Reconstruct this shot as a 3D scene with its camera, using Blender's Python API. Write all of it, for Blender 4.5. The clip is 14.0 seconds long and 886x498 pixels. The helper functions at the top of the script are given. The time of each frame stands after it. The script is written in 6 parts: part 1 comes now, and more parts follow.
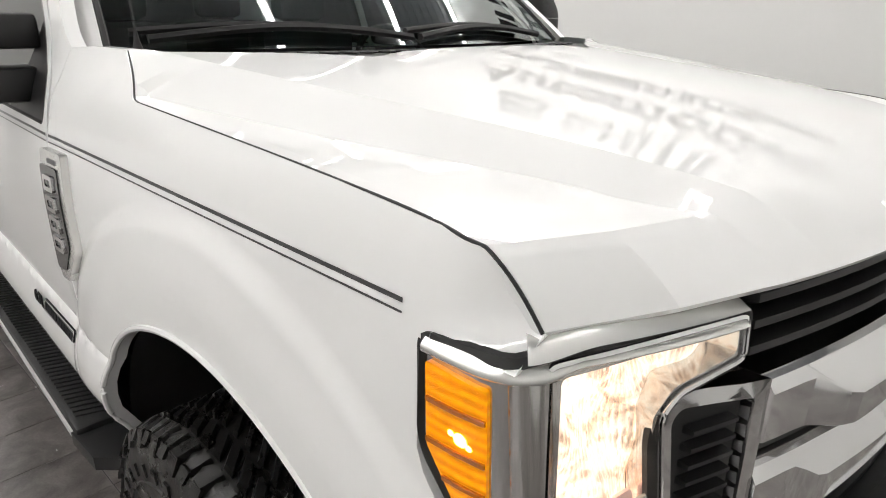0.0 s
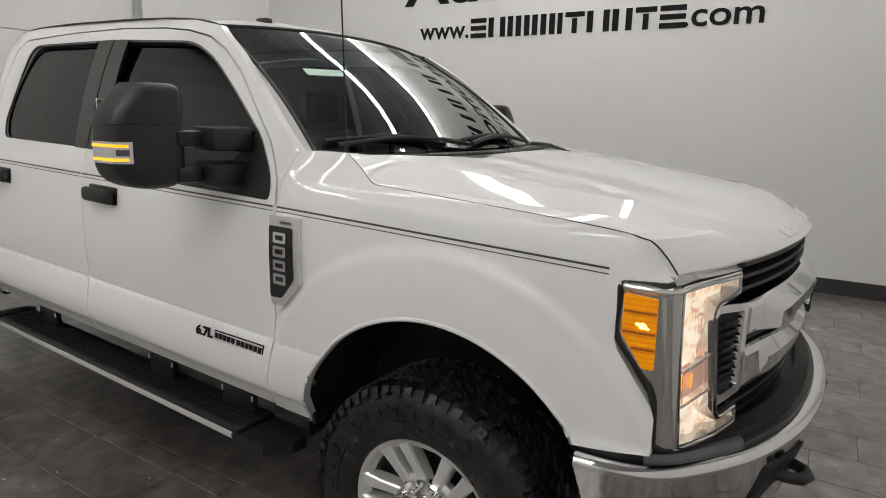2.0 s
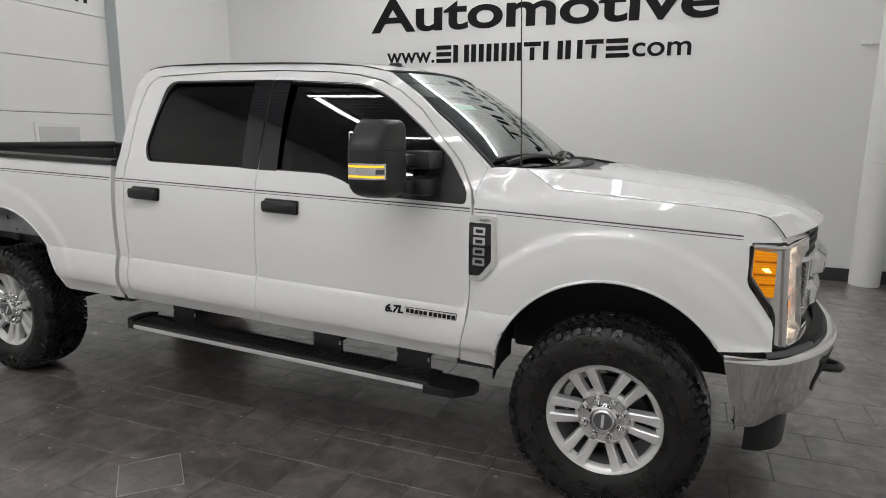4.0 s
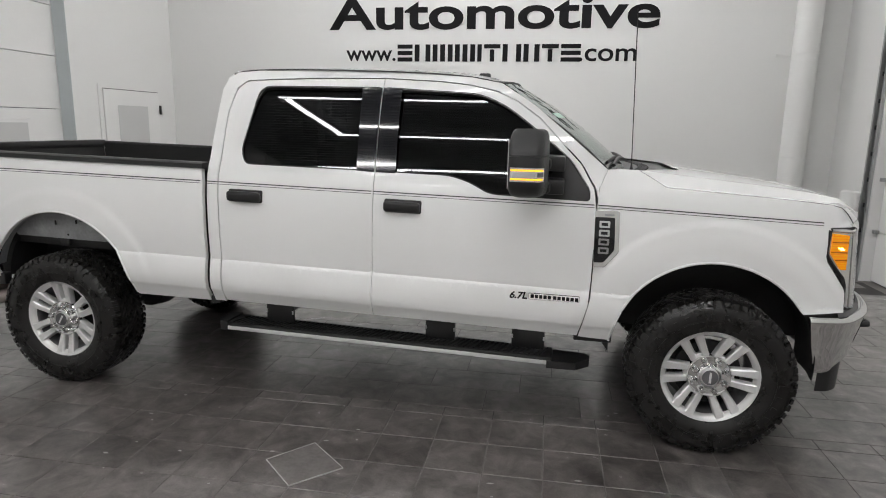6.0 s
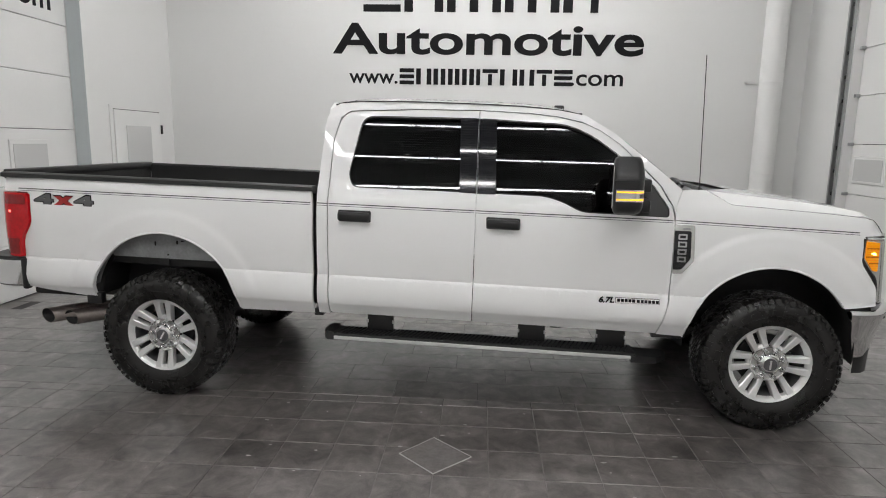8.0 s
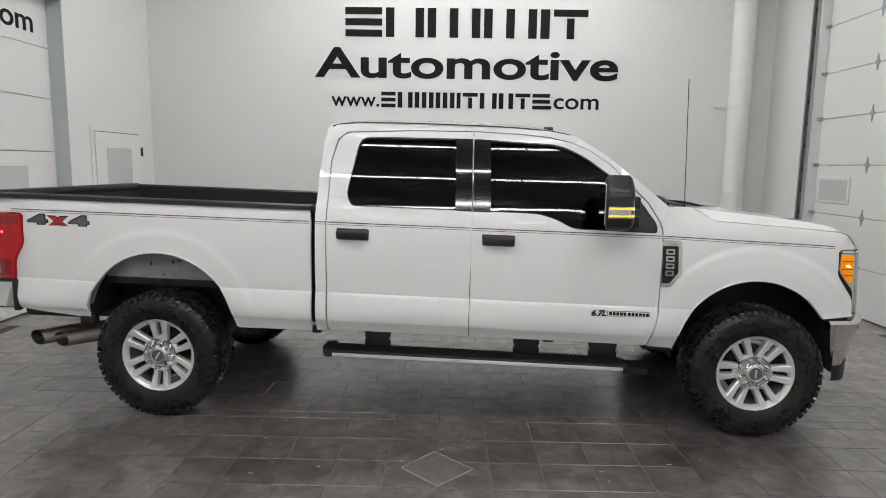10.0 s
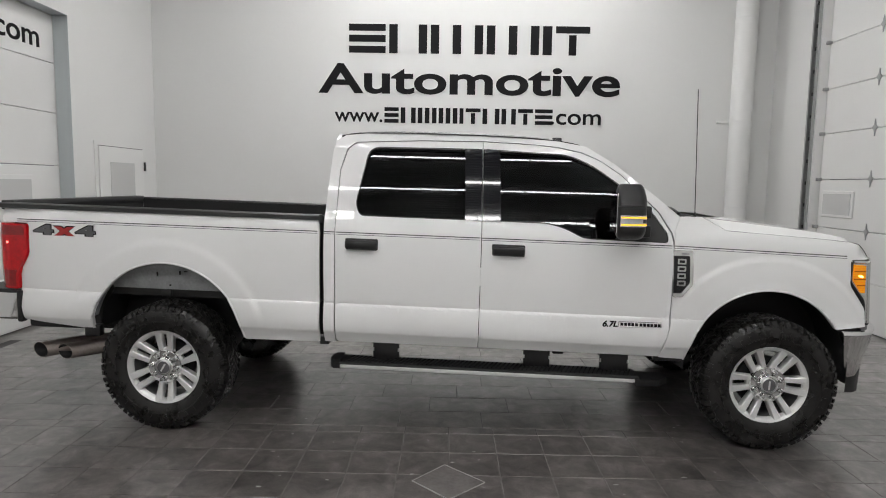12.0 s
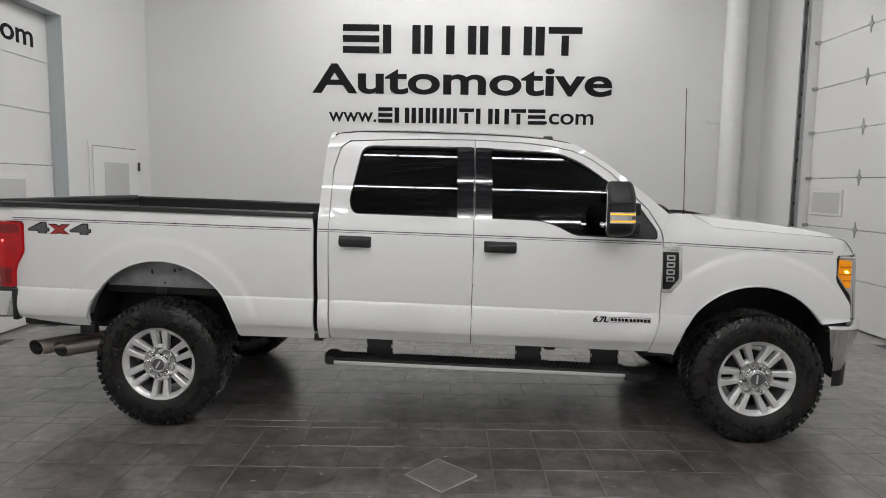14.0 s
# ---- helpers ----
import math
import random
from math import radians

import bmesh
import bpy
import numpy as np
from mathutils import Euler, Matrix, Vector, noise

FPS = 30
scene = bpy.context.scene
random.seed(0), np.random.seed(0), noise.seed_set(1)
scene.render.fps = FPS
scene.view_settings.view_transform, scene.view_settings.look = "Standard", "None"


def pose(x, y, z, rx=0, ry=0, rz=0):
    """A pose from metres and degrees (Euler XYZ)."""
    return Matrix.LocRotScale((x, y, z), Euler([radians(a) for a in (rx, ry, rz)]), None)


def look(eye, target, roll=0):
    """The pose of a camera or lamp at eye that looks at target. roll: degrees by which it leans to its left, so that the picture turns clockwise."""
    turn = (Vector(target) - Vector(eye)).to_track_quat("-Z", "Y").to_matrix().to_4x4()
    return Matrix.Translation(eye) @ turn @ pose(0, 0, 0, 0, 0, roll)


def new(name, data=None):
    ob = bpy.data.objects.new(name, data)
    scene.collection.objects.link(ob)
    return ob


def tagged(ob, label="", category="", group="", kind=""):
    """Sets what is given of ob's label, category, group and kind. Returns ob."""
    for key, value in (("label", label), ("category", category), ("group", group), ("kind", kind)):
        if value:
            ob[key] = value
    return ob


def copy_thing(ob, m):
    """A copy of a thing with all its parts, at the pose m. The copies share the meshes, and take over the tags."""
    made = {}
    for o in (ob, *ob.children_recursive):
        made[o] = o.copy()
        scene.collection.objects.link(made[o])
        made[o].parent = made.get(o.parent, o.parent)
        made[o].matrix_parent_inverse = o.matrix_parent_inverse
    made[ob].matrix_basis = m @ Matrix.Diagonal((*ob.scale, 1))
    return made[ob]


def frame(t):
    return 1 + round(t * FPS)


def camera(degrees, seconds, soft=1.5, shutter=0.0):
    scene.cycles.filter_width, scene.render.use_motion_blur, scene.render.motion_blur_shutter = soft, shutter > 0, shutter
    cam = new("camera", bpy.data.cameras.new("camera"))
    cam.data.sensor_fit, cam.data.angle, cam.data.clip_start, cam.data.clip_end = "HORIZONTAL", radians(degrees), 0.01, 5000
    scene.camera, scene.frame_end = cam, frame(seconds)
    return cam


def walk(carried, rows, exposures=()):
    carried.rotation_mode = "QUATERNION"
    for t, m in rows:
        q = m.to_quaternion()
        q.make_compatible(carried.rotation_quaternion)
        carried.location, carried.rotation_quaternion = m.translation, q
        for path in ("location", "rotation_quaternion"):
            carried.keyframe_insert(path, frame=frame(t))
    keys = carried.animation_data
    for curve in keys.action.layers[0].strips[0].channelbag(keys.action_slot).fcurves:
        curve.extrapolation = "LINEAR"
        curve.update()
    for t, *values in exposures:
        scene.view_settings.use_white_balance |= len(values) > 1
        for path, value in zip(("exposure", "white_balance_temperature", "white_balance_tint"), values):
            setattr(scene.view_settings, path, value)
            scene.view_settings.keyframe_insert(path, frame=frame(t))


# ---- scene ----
from mathutils.geometry import delaunay_2d_cdt

cam = camera(71.0, 14.0, soft=1.0)
PATH = [
    (0, (5.021, -1.303, 1.567), (3.673, 0.009, 0.887), 0.1),
    (0.5, (5.102, -1.552, 1.605), (3.840, -0.161, 0.917), 0.6),
    (1, (5.157, -1.825, 1.626), (3.922, -0.401, 0.958), 0.9),
    (1.5, (5.127, -2.137, 1.651), (3.944, -0.618, 1.108), 1.1),
    (2, (5.025, -2.388, 1.639), (3.95, -0.753, 1.227), 1.4),
    (2.5, (4.879, -2.64, 1.647), (3.876, -0.958, 1.245), 1.2),
    (3, (4.737, -2.975, 1.66), (3.812, -1.246, 1.268), 1.2),
    (3.2, (4.685, -3.13, 1.651), (3.787, -1.38, 1.285), 1.25),
    (5.3, (3.704, -4.129, 1.724), (3.182, -2.238, 1.33), 0.8),
    (5.5, (3.575, -4.191, 1.724), (3.095, -2.289, 1.334), 1.0),
    (6, (3.265, -4.361, 1.735), (2.876, -2.438, 1.346), 1.0),
    (6.5, (2.986, -4.567, 1.775), (2.65, -2.633, 1.389), 1.0),
    (7, (2.725, -4.676, 1.756), (2.444, -2.733, 1.378), 1.1),
    (7.5, (2.477, -4.762, 1.774), (2.254, -2.808, 1.414), 1.1),
    (8, (2.335, -4.942, 1.798), (2.149, -2.981, 1.456), 1.0),
    (8.2, (2.283, -4.998, 1.8), (2.126, -3.033, 1.461), 1.0),
    (10.5, (2.161, -5.065, 1.765), (2.066, -3.082, 1.521), 0.9),
    (11, (2.132, -5.075, 1.755), (2.039, -3.09, 1.531), 0.9),
    (11.5, (2.104, -5.055, 1.729), (2.014, -3.069, 1.514), 0.9),
    (12, (2.099, -5.038, 1.712), (2.008, -3.051, 1.503), 0.9),
    (12.5, (2.113, -5.052, 1.717), (2.024, -3.065, 1.511), 0.7),
    (13, (2.124, -5.07, 1.702), (2.04, -3.082, 1.499), 0.8),
    (13.5, (2.12, -5.081, 1.687), (2.042, -3.093, 1.486), 0.8),
    (14, (2.118, -5.088, 1.692), (2.043, -3.1, 1.486), 0.8),
]
walk(cam, [(t, look(eye, aim, lean)) for t, eye, aim, lean in PATH],
     [(0.0, 0.24, 6650, 10), (0.6, -0.06, 6850, 10), (1.2, -0.42, 6850, 10), (2.2, -0.41, 6700, 10), (3.2, -0.40, 6520, 10), (5.3, -0.18, 6500, 10),
      (8.0, -0.15, 6500, 10), (11.0, -0.22, 6500, 10), (14.0, -0.33, 6500, 10)])

# ---- light ----
STRIP_POWER = 39.0
world = bpy.data.worlds.new("world")
scene.world = world
world.use_nodes = True
world.node_tree.nodes["Background"].inputs[0].default_value = (0.9, 0.95, 1.0, 1)
world.node_tree.nodes["Background"].inputs[1].default_value = 0.05
scene.view_settings.exposure = 0.0


# ---- materials ----
def node(tree, kind, **settings):
    n = tree.nodes.new(kind)
    for key, value in settings.items():
        n.inputs[key.replace("_", " ")].default_value = value
    return n


def material(name, color, rough=0.5, metal=0.0, vary=0.0, size=3.0, fine=60.0, bump=0.0, coat=0.0,
             rough_vary=0.0, spec=0.5, random=0.0, world=False, low=0.35, high=1.15):
    """A surface with colour variation at two scales, fine relief and uneven gloss, in metres."""
    m = bpy.data.materials.new(name)
    m.use_nodes = True
    tree = m.node_tree
    bsdf = tree.nodes["Principled BSDF"]
    bsdf.inputs["Base Color"].default_value = (*color, 1)
    bsdf.inputs["Roughness"].default_value = rough
    bsdf.inputs["Metallic"].default_value = metal
    bsdf.inputs["Specular IOR Level"].default_value = spec
    bsdf.inputs["Coat Weight"].default_value = coat
    bsdf.inputs["Coat Roughness"].default_value = 0.03
    coords = tree.nodes.new("ShaderNodeNewGeometry" if world else "ShaderNodeTexCoord")
    spot = coords.outputs["Position" if world else "Object"]
    if vary or rough_vary or random:
        big = node(tree, "ShaderNodeTexNoise", Scale=size, Detail=6.0, Roughness=0.6)
        small = node(tree, "ShaderNodeTexNoise", Scale=fine, Detail=4.0)
        for n in (big, small):
            tree.links.new(spot, n.inputs["Vector"])
        mix = node(tree, "ShaderNodeMath")
        mix.operation = "ADD"
        tree.links.new(big.outputs["Fac"], mix.inputs[0])
        half = node(tree, "ShaderNodeMath")
        half.operation = "MULTIPLY"
        half.inputs[1].default_value = 0.5
        tree.links.new(small.outputs["Fac"], half.inputs[0])
        tree.links.new(half.outputs[0], mix.inputs[1])
        last = mix
        if random:
            info = tree.nodes.new("ShaderNodeObjectInfo")
            scaled = node(tree, "ShaderNodeMath")
            scaled.operation = "MULTIPLY_ADD"
            scaled.inputs[1].default_value = random
            tree.links.new(info.outputs["Random"], scaled.inputs[0])
            tree.links.new(mix.outputs[0], scaled.inputs[2])
            last = scaled
        ramp = node(tree, "ShaderNodeMapRange")
        ramp.inputs["From Min"].default_value = low
        ramp.inputs["From Max"].default_value = high + random
        ramp.inputs["To Min"].default_value = 1 - vary
        ramp.inputs["To Max"].default_value = 1 + vary
        tree.links.new(last.outputs[0], ramp.inputs["Value"])
        tint = node(tree, "ShaderNodeVectorMath")
        tint.operation = "SCALE"
        tint.inputs[0].default_value = color
        tree.links.new(ramp.outputs[0], tint.inputs["Scale"])
        tree.links.new(tint.outputs[0], bsdf.inputs["Base Color"])
        if rough_vary:
            uneven = node(tree, "ShaderNodeMapRange")
            uneven.inputs["From Min"].default_value = 0.3
            uneven.inputs["From Max"].default_value = 0.7
            uneven.inputs["To Min"].default_value = max(0.02, rough - rough_vary)
            uneven.inputs["To Max"].default_value = rough + rough_vary
            tree.links.new(big.outputs["Fac"], uneven.inputs["Value"])
            tree.links.new(uneven.outputs[0], bsdf.inputs["Roughness"])
    if bump:
        grain = node(tree, "ShaderNodeTexNoise", Scale=fine * 2, Detail=3.0)
        tree.links.new(spot, grain.inputs["Vector"])
        relief = node(tree, "ShaderNodeBump", Strength=bump, Distance=0.002)
        tree.links.new(grain.outputs["Fac"], relief.inputs["Height"])
        tree.links.new(relief.outputs[0], bsdf.inputs["Normal"])
    return m


def glowing(name, color, strength):
    m = material(name, color, 0.3)
    bsdf = m.node_tree.nodes["Principled BSDF"]
    bsdf.inputs["Emission Color"].default_value = (*color, 1)
    bsdf.inputs["Emission Strength"].default_value = strength
    return m


def clear(name, color, rough=0.0, ior=1.45):
    m = material(name, color, rough)
    bsdf = m.node_tree.nodes["Principled BSDF"]
    bsdf.inputs["Transmission Weight"].default_value = 1
    bsdf.inputs["IOR"].default_value = ior
    return m


WALL = material("wall_paint", (0.72, 0.722, 0.712), 0.55, vary=0.02, size=0.7, fine=25, bump=0.04)
DOORPAINT = material("door_paint", (0.74, 0.74, 0.73), 0.4, vary=0.03, size=1.2, fine=40, bump=0.05)
CEIL = material("ceiling_metal", (0.465, 0.475, 0.50), 0.5, vary=0.1)
GREYPAINT = material("jamb_grey", (0.50, 0.54, 0.55), 0.5, vary=0.04)
LETTER = material("black_vinyl", (0.010, 0.010, 0.011), 0.7, spec=0.15)
BASEB = material("dark_cove_base", (0.035, 0.033, 0.033), 0.5)
TILE = material("slate_tile", (0.125, 0.114, 0.109), 0.34, coat=0.9, spec=0.5)
GROUT = material("grout", (0.150, 0.140, 0.134), 0.7, vary=0.25, size=5)
STEEL = material("galvanised_steel", (0.42, 0.43, 0.43), 0.4, 0.9, vary=0.15, size=8)
LIGHT = glowing("led_tube", (1.0, 0.985, 0.972), STRIP_POWER)
PAINT = material("white_car_paint", (0.88, 0.882, 0.877), 0.7, coat=1.0, vary=0.008, size=1.0, spec=0.05)
BLACKTRIM = material("black_plastic", (0.0115, 0.0115, 0.012), 0.40, bump=0.12, fine=300, vary=0.15)
MIRRORBLK = material("grained_black_plastic", (0.013, 0.013, 0.0135), 0.42, bump=0.3, fine=400, vary=0.1)
GLOSSBLK = material("gloss_black", (0.006, 0.006, 0.008), 0.06, coat=0.5)
JOINT = material("dark_grout", (0.035, 0.033, 0.032), 0.8, vary=0.3, size=6)
SEAL = material("black_rubber_seal", (0.01, 0.01, 0.01), 0.6)
RUBBER = material("tyre_rubber", (0.0085, 0.0080, 0.0076), 0.30, vary=0.45, size=12, fine=120, bump=0.2, rough_vary=0.13, spec=0.5)
CHROME = material("chrome", (0.78, 0.78, 0.78), 0.06, 1.0)
SATIN = material("satin_alloy", (0.79, 0.79, 0.785), 0.29, 0.55, vary=0.04, size=20)
# dark alloy: barrel shade and bumper step's dark reflections are put into this colour
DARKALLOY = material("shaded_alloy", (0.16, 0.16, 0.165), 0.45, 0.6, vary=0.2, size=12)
ALU = material("brushed_aluminium", (0.72, 0.72, 0.72), 0.28, 1.0, vary=0.06, size=30)
SILVERGREY = material("silver_lamp_bezel", (0.80, 0.80, 0.78), 0.24, 0.72)
DARKMETAL = material("dark_underbody", (0.014, 0.014, 0.015), 0.6, vary=0.4, size=9)
INNERWHITE = material("bare_inner_panel", (0.27, 0.275, 0.28), 0.6, vary=0.35, size=9)
LINER = material("spray_bed_liner", (0.014, 0.014, 0.014), 0.62, bump=0.6, fine=200, vary=0.2)
EXHAUST = material("heat_stained_steel", (0.33, 0.29, 0.27), 0.45, 0.8, vary=0.3, size=18)
TINTED = clear("tinted_glass", (0.02, 0.02, 0.022))
WSGLASS = clear("windscreen_glass", (0.58, 0.68, 0.65))
LENSGLASS = clear("clear_lens", (0.95, 0.95, 0.95), 0.02)
STRIPE = material("pinstripe_grey", (0.06, 0.06, 0.062), 0.35)
REDLENS = material("red_lens", (0.36, 0.003, 0.006), 0.2, coat=0.25, vary=0.5, size=22, spec=0.3)
REDLENS.node_tree.nodes["Principled BSDF"].inputs["Emission Color"].default_value = (1.0, 0.01, 0.02, 1)
REDLENS.node_tree.nodes["Principled BSDF"].inputs["Emission Strength"].default_value = 0.10
REDDARK = material("dark_red_lens", (0.25, 0.003, 0.005), 0.2, coat=0.25, vary=0.3, size=30)
REDGLOW = glowing("tail_lamp_spark", (1.0, 0.12, 0.1), 4.0)
AMBER = material("amber_lens", (0.78, 0.25, 0.001), 0.30, coat=0.12, spec=0.3, vary=0.25, size=40, fine=300, bump=0.5)
AMBER.node_tree.nodes["Principled BSDF"].inputs["Emission Color"].default_value = (1.0, 0.36, 0.0, 1)
AMBER.node_tree.nodes["Principled BSDF"].inputs["Emission Strength"].default_value = 0.16
AMBERDARK = material("amber_rib", (0.50, 0.13, 0.004), 0.15, coat=1.0)
AMBERGLOW = glowing("amber_bulb", (1.0, 0.66, 0.12), 7.0)
AMBERSIGNAL = glowing("amber_signal", (1.0, 0.46, 0.02), 1.5)
CABIN = material("dark_cabin_cloth", (0.02, 0.02, 0.021), 0.8)
BADGERED = material("badge_red", (0.45, 0.03, 0.03), 0.3)
BADGEGREY = material("badge_grey", (0.11, 0.11, 0.115), 0.35)
PANE = material("frosted_pane", (0.56, 0.565, 0.56), 0.25)
PAPER = material("pale_green_sticker", (0.42, 0.62, 0.52), 0.5)
PLASTICSHEET = material("clear_floor_decal", (0.195, 0.182, 0.175), 0.22, vary=0.3, size=9, fine=50)
SHEETEDGE = material("pale_sheet_edge", (0.40, 0.39, 0.38), 0.4)
EMBLEM = material("dark_blue_emblem", (0.01, 0.02, 0.08), 0.15, coat=1.0)


PAINT.node_tree.nodes["Principled BSDF"].inputs["Coat Roughness"].default_value = 0.012
PAINT.node_tree.nodes["Principled BSDF"].inputs["Coat IOR"].default_value = 1.56


def slate(m):
    """Cloudy brown-grey slate: broad stains, cleft streaks, fine speckle, a worn sealed gloss."""
    tree = m.node_tree
    bsdf = tree.nodes["Principled BSDF"]
    where = tree.nodes.new("ShaderNodeNewGeometry")
    info = tree.nodes.new("ShaderNodeObjectInfo")
    isle = where.outputs["Random Per Island"]
    shift = node(tree, "ShaderNodeMath")
    shift.operation = "MULTIPLY_ADD"
    shift.inputs[1].default_value = 31.0
    tree.links.new(info.outputs["Random"], shift.inputs[0])
    tree.links.new(isle, shift.inputs[2])
    broad = node(tree, "ShaderNodeTexNoise", Scale=0.9, Detail=3.0, Roughness=0.5)
    tree.links.new(where.outputs["Position"], broad.inputs["Vector"])
    cloud = node(tree, "ShaderNodeTexNoise", Scale=7.0, Detail=7.0, Roughness=0.62, Distortion=0.6)
    cloud.noise_dimensions = "4D"
    tree.links.new(where.outputs["Position"], cloud.inputs["Vector"])
    tree.links.new(shift.outputs[0], cloud.inputs["W"])
    speck = node(tree, "ShaderNodeTexNoise", Scale=120.0, Detail=3.0)
    tree.links.new(where.outputs["Position"], speck.inputs["Vector"])

    def blend(a, b, wa, wb, c):
        one = node(tree, "ShaderNodeMath")
        one.operation = "MULTIPLY_ADD"
        one.inputs[1].default_value = wa
        one.inputs[2].default_value = c
        tree.links.new(a, one.inputs[0])
        two = node(tree, "ShaderNodeMath")
        two.operation = "MULTIPLY_ADD"
        two.inputs[1].default_value = wb
        tree.links.new(b, two.inputs[0])
        tree.links.new(one.outputs[0], two.inputs[2])
        return two.outputs[0]
    f = blend(cloud.outputs["Fac"], speck.outputs["Fac"], 1.9, 0.35, -0.62)
    f = blend(f, broad.outputs["Fac"], 1.0, 0.9, -0.45)
    per = node(tree, "ShaderNodeMath")
    per.operation = "FRACT"
    tree.links.new(shift.outputs[0], per.inputs[0])
    f = blend(f, per.outputs[0], 1.0, 0.13, -0.065)
    ramp = tree.nodes.new("ShaderNodeValToRGB")
    e = ramp.color_ramp.elements
    e[0].position, e[0].color = 0.10, (0.048, 0.044, 0.041, 1)
    e[1].position, e[1].color = 0.95, (0.248, 0.227, 0.217, 1)
    mid = e.new(0.5)
    mid.color = (0.130, 0.116, 0.110, 1)
    tree.links.new(f, ramp.inputs["Fac"])
    tree.links.new(ramp.outputs["Color"], bsdf.inputs["Base Color"])
    gloss = node(tree, "ShaderNodeMapRange")
    gloss.inputs["To Min"].default_value, gloss.inputs["To Max"].default_value = 0.17, 0.32
    tree.links.new(cloud.outputs["Fac"], gloss.inputs["Value"])
    tree.links.new(gloss.outputs[0], bsdf.inputs["Coat Roughness"])
    relief = node(tree, "ShaderNodeBump", Strength=0.22, Distance=0.003)
    tree.links.new(cloud.outputs["Fac"], relief.inputs["Height"])
    tree.links.new(relief.outputs[0], bsdf.inputs["Normal"])


slate(TILE)
TILE.node_tree.nodes["Principled BSDF"].inputs["Coat IOR"].default_value = 1.68


# ---- mesh helpers ----
def part(name, verts, faces, mat, parent=None, label="", smooth=35.0):
    """One mesh object, as a part of its parent."""
    me = bpy.data.meshes.new(name)
    me.from_pydata([tuple(v) for v in verts], [], [tuple(f) for f in faces])
    me.materials.append(mat)
    if smooth:
        me.polygons.foreach_set("use_smooth", [True] * len(me.polygons))
        me.set_sharp_from_angle(angle=radians(smooth))
    me.update()
    ob = new(name, me)
    if parent is not None:
        ob.parent = parent
    if label:
        ob["label"] = label
    return ob


def thing(name, label, category, group="", kind="", at=(0, 0, 0)):
    ob = new(name)
    ob.location = at
    return tagged(ob, label, category, group, kind)


def joined(*meshes):
    verts, faces = [], []
    for v, f in meshes:
        n = len(verts)
        verts += [tuple(p) for p in v]
        faces += [tuple(i + n for i in q) for q in f]
    return verts, faces


def moved(mesh, m):
    return [m @ Vector(v) for v in mesh[0]], mesh[1]


def flipped(mesh):
    """The mirror image across the long middle plane."""
    return [(x, -y, z) for x, y, z in mesh[0]], [tuple(reversed(f)) for f in mesh[1]]


def box(x0, x1, y0, y1, z0, z1, bevel=0.0, segments=2):
    bm = bmesh.new()
    bmesh.ops.create_cube(bm, size=1)
    for v in bm.verts:
        v.co = Vector(((x0 + x1) / 2 + v.co.x * (x1 - x0), (y0 + y1) / 2 + v.co.y * (y1 - y0), (z0 + z1) / 2 + v.co.z * (z1 - z0)))
    if bevel:
        bmesh.ops.bevel(bm, geom=bm.edges[:], offset=bevel, segments=segments, affect="EDGES", profile=0.5)
    bm.verts.index_update()
    out = [v.co.copy() for v in bm.verts], [tuple(v.index for v in f.verts) for f in bm.faces]
    bm.free()
    return out


def lathe(profile, count, closed=False):
    """Turn (radius, y) pairs round the y axis."""
    verts, faces = [], []
    n = len(profile)
    for k in range(count):
        a = 2 * math.pi * k / count
        verts += [(r * math.cos(a), y, r * math.sin(a)) for r, y in profile]
    for k in range(count):
        j = (k + 1) % count
        for i in range(n if closed else n - 1):
            i2 = (i + 1) % n
            faces.append((k * n + i, k * n + i2, j * n + i2, j * n + i))
    return verts, faces


def tube(path, radius, count=10, ends=True):
    """A round bar along points."""
    path = [Vector(p) for p in path]
    verts, faces = [], []
    for i, p in enumerate(path):
        d = (path[min(i + 1, len(path) - 1)] - path[max(i - 1, 0)]).normalized()
        side = d.cross(Vector((0, 0, 1)) if abs(d.z) < 0.9 else Vector((1, 0, 0))).normalized()
        up = side.cross(d)
        r = radius[i] if isinstance(radius, (list, tuple)) else radius
        for k in range(count):
            a = 2 * math.pi * k / count
            verts.append(p + side * (r * math.cos(a)) + up * (r * math.sin(a)))
    for i in range(len(path) - 1):
        for k in range(count):
            j = (k + 1) % count
            faces.append((i * count + k, i * count + j, (i + 1) * count + j, (i + 1) * count + k))
    if ends:
        faces.append(tuple(reversed(range(count))))
        faces.append(tuple(range((len(path) - 1) * count, len(path) * count)))
    return verts, faces


def prism(outline, place, front, back):
    """A flat plate from a 2D outline; place(a, b, depth) gives points."""
    n = len(outline)
    verts = [place(a, b, front) for a, b in outline] + [place(a, b, back) for a, b in outline]
    faces = [tuple(range(n)), tuple(reversed(range(n, 2 * n)))]
    faces += [(i, i + n, (i + 1) % n + n, (i + 1) % n) for i in range(n)]
    return verts, faces


def sheet(nu, nv, f, closed_u=False):
    verts = [f(i / (nu if closed_u else nu - 1), j / (nv - 1)) for i in range(nu) for j in range(nv)]
    faces = []
    for i in range(nu if closed_u else nu - 1):
        for j in range(nv - 1):
            a, b = i * nv + j, ((i + 1) % nu) * nv + j
            faces.append((a, b, b + 1, a + 1))
    return verts, faces


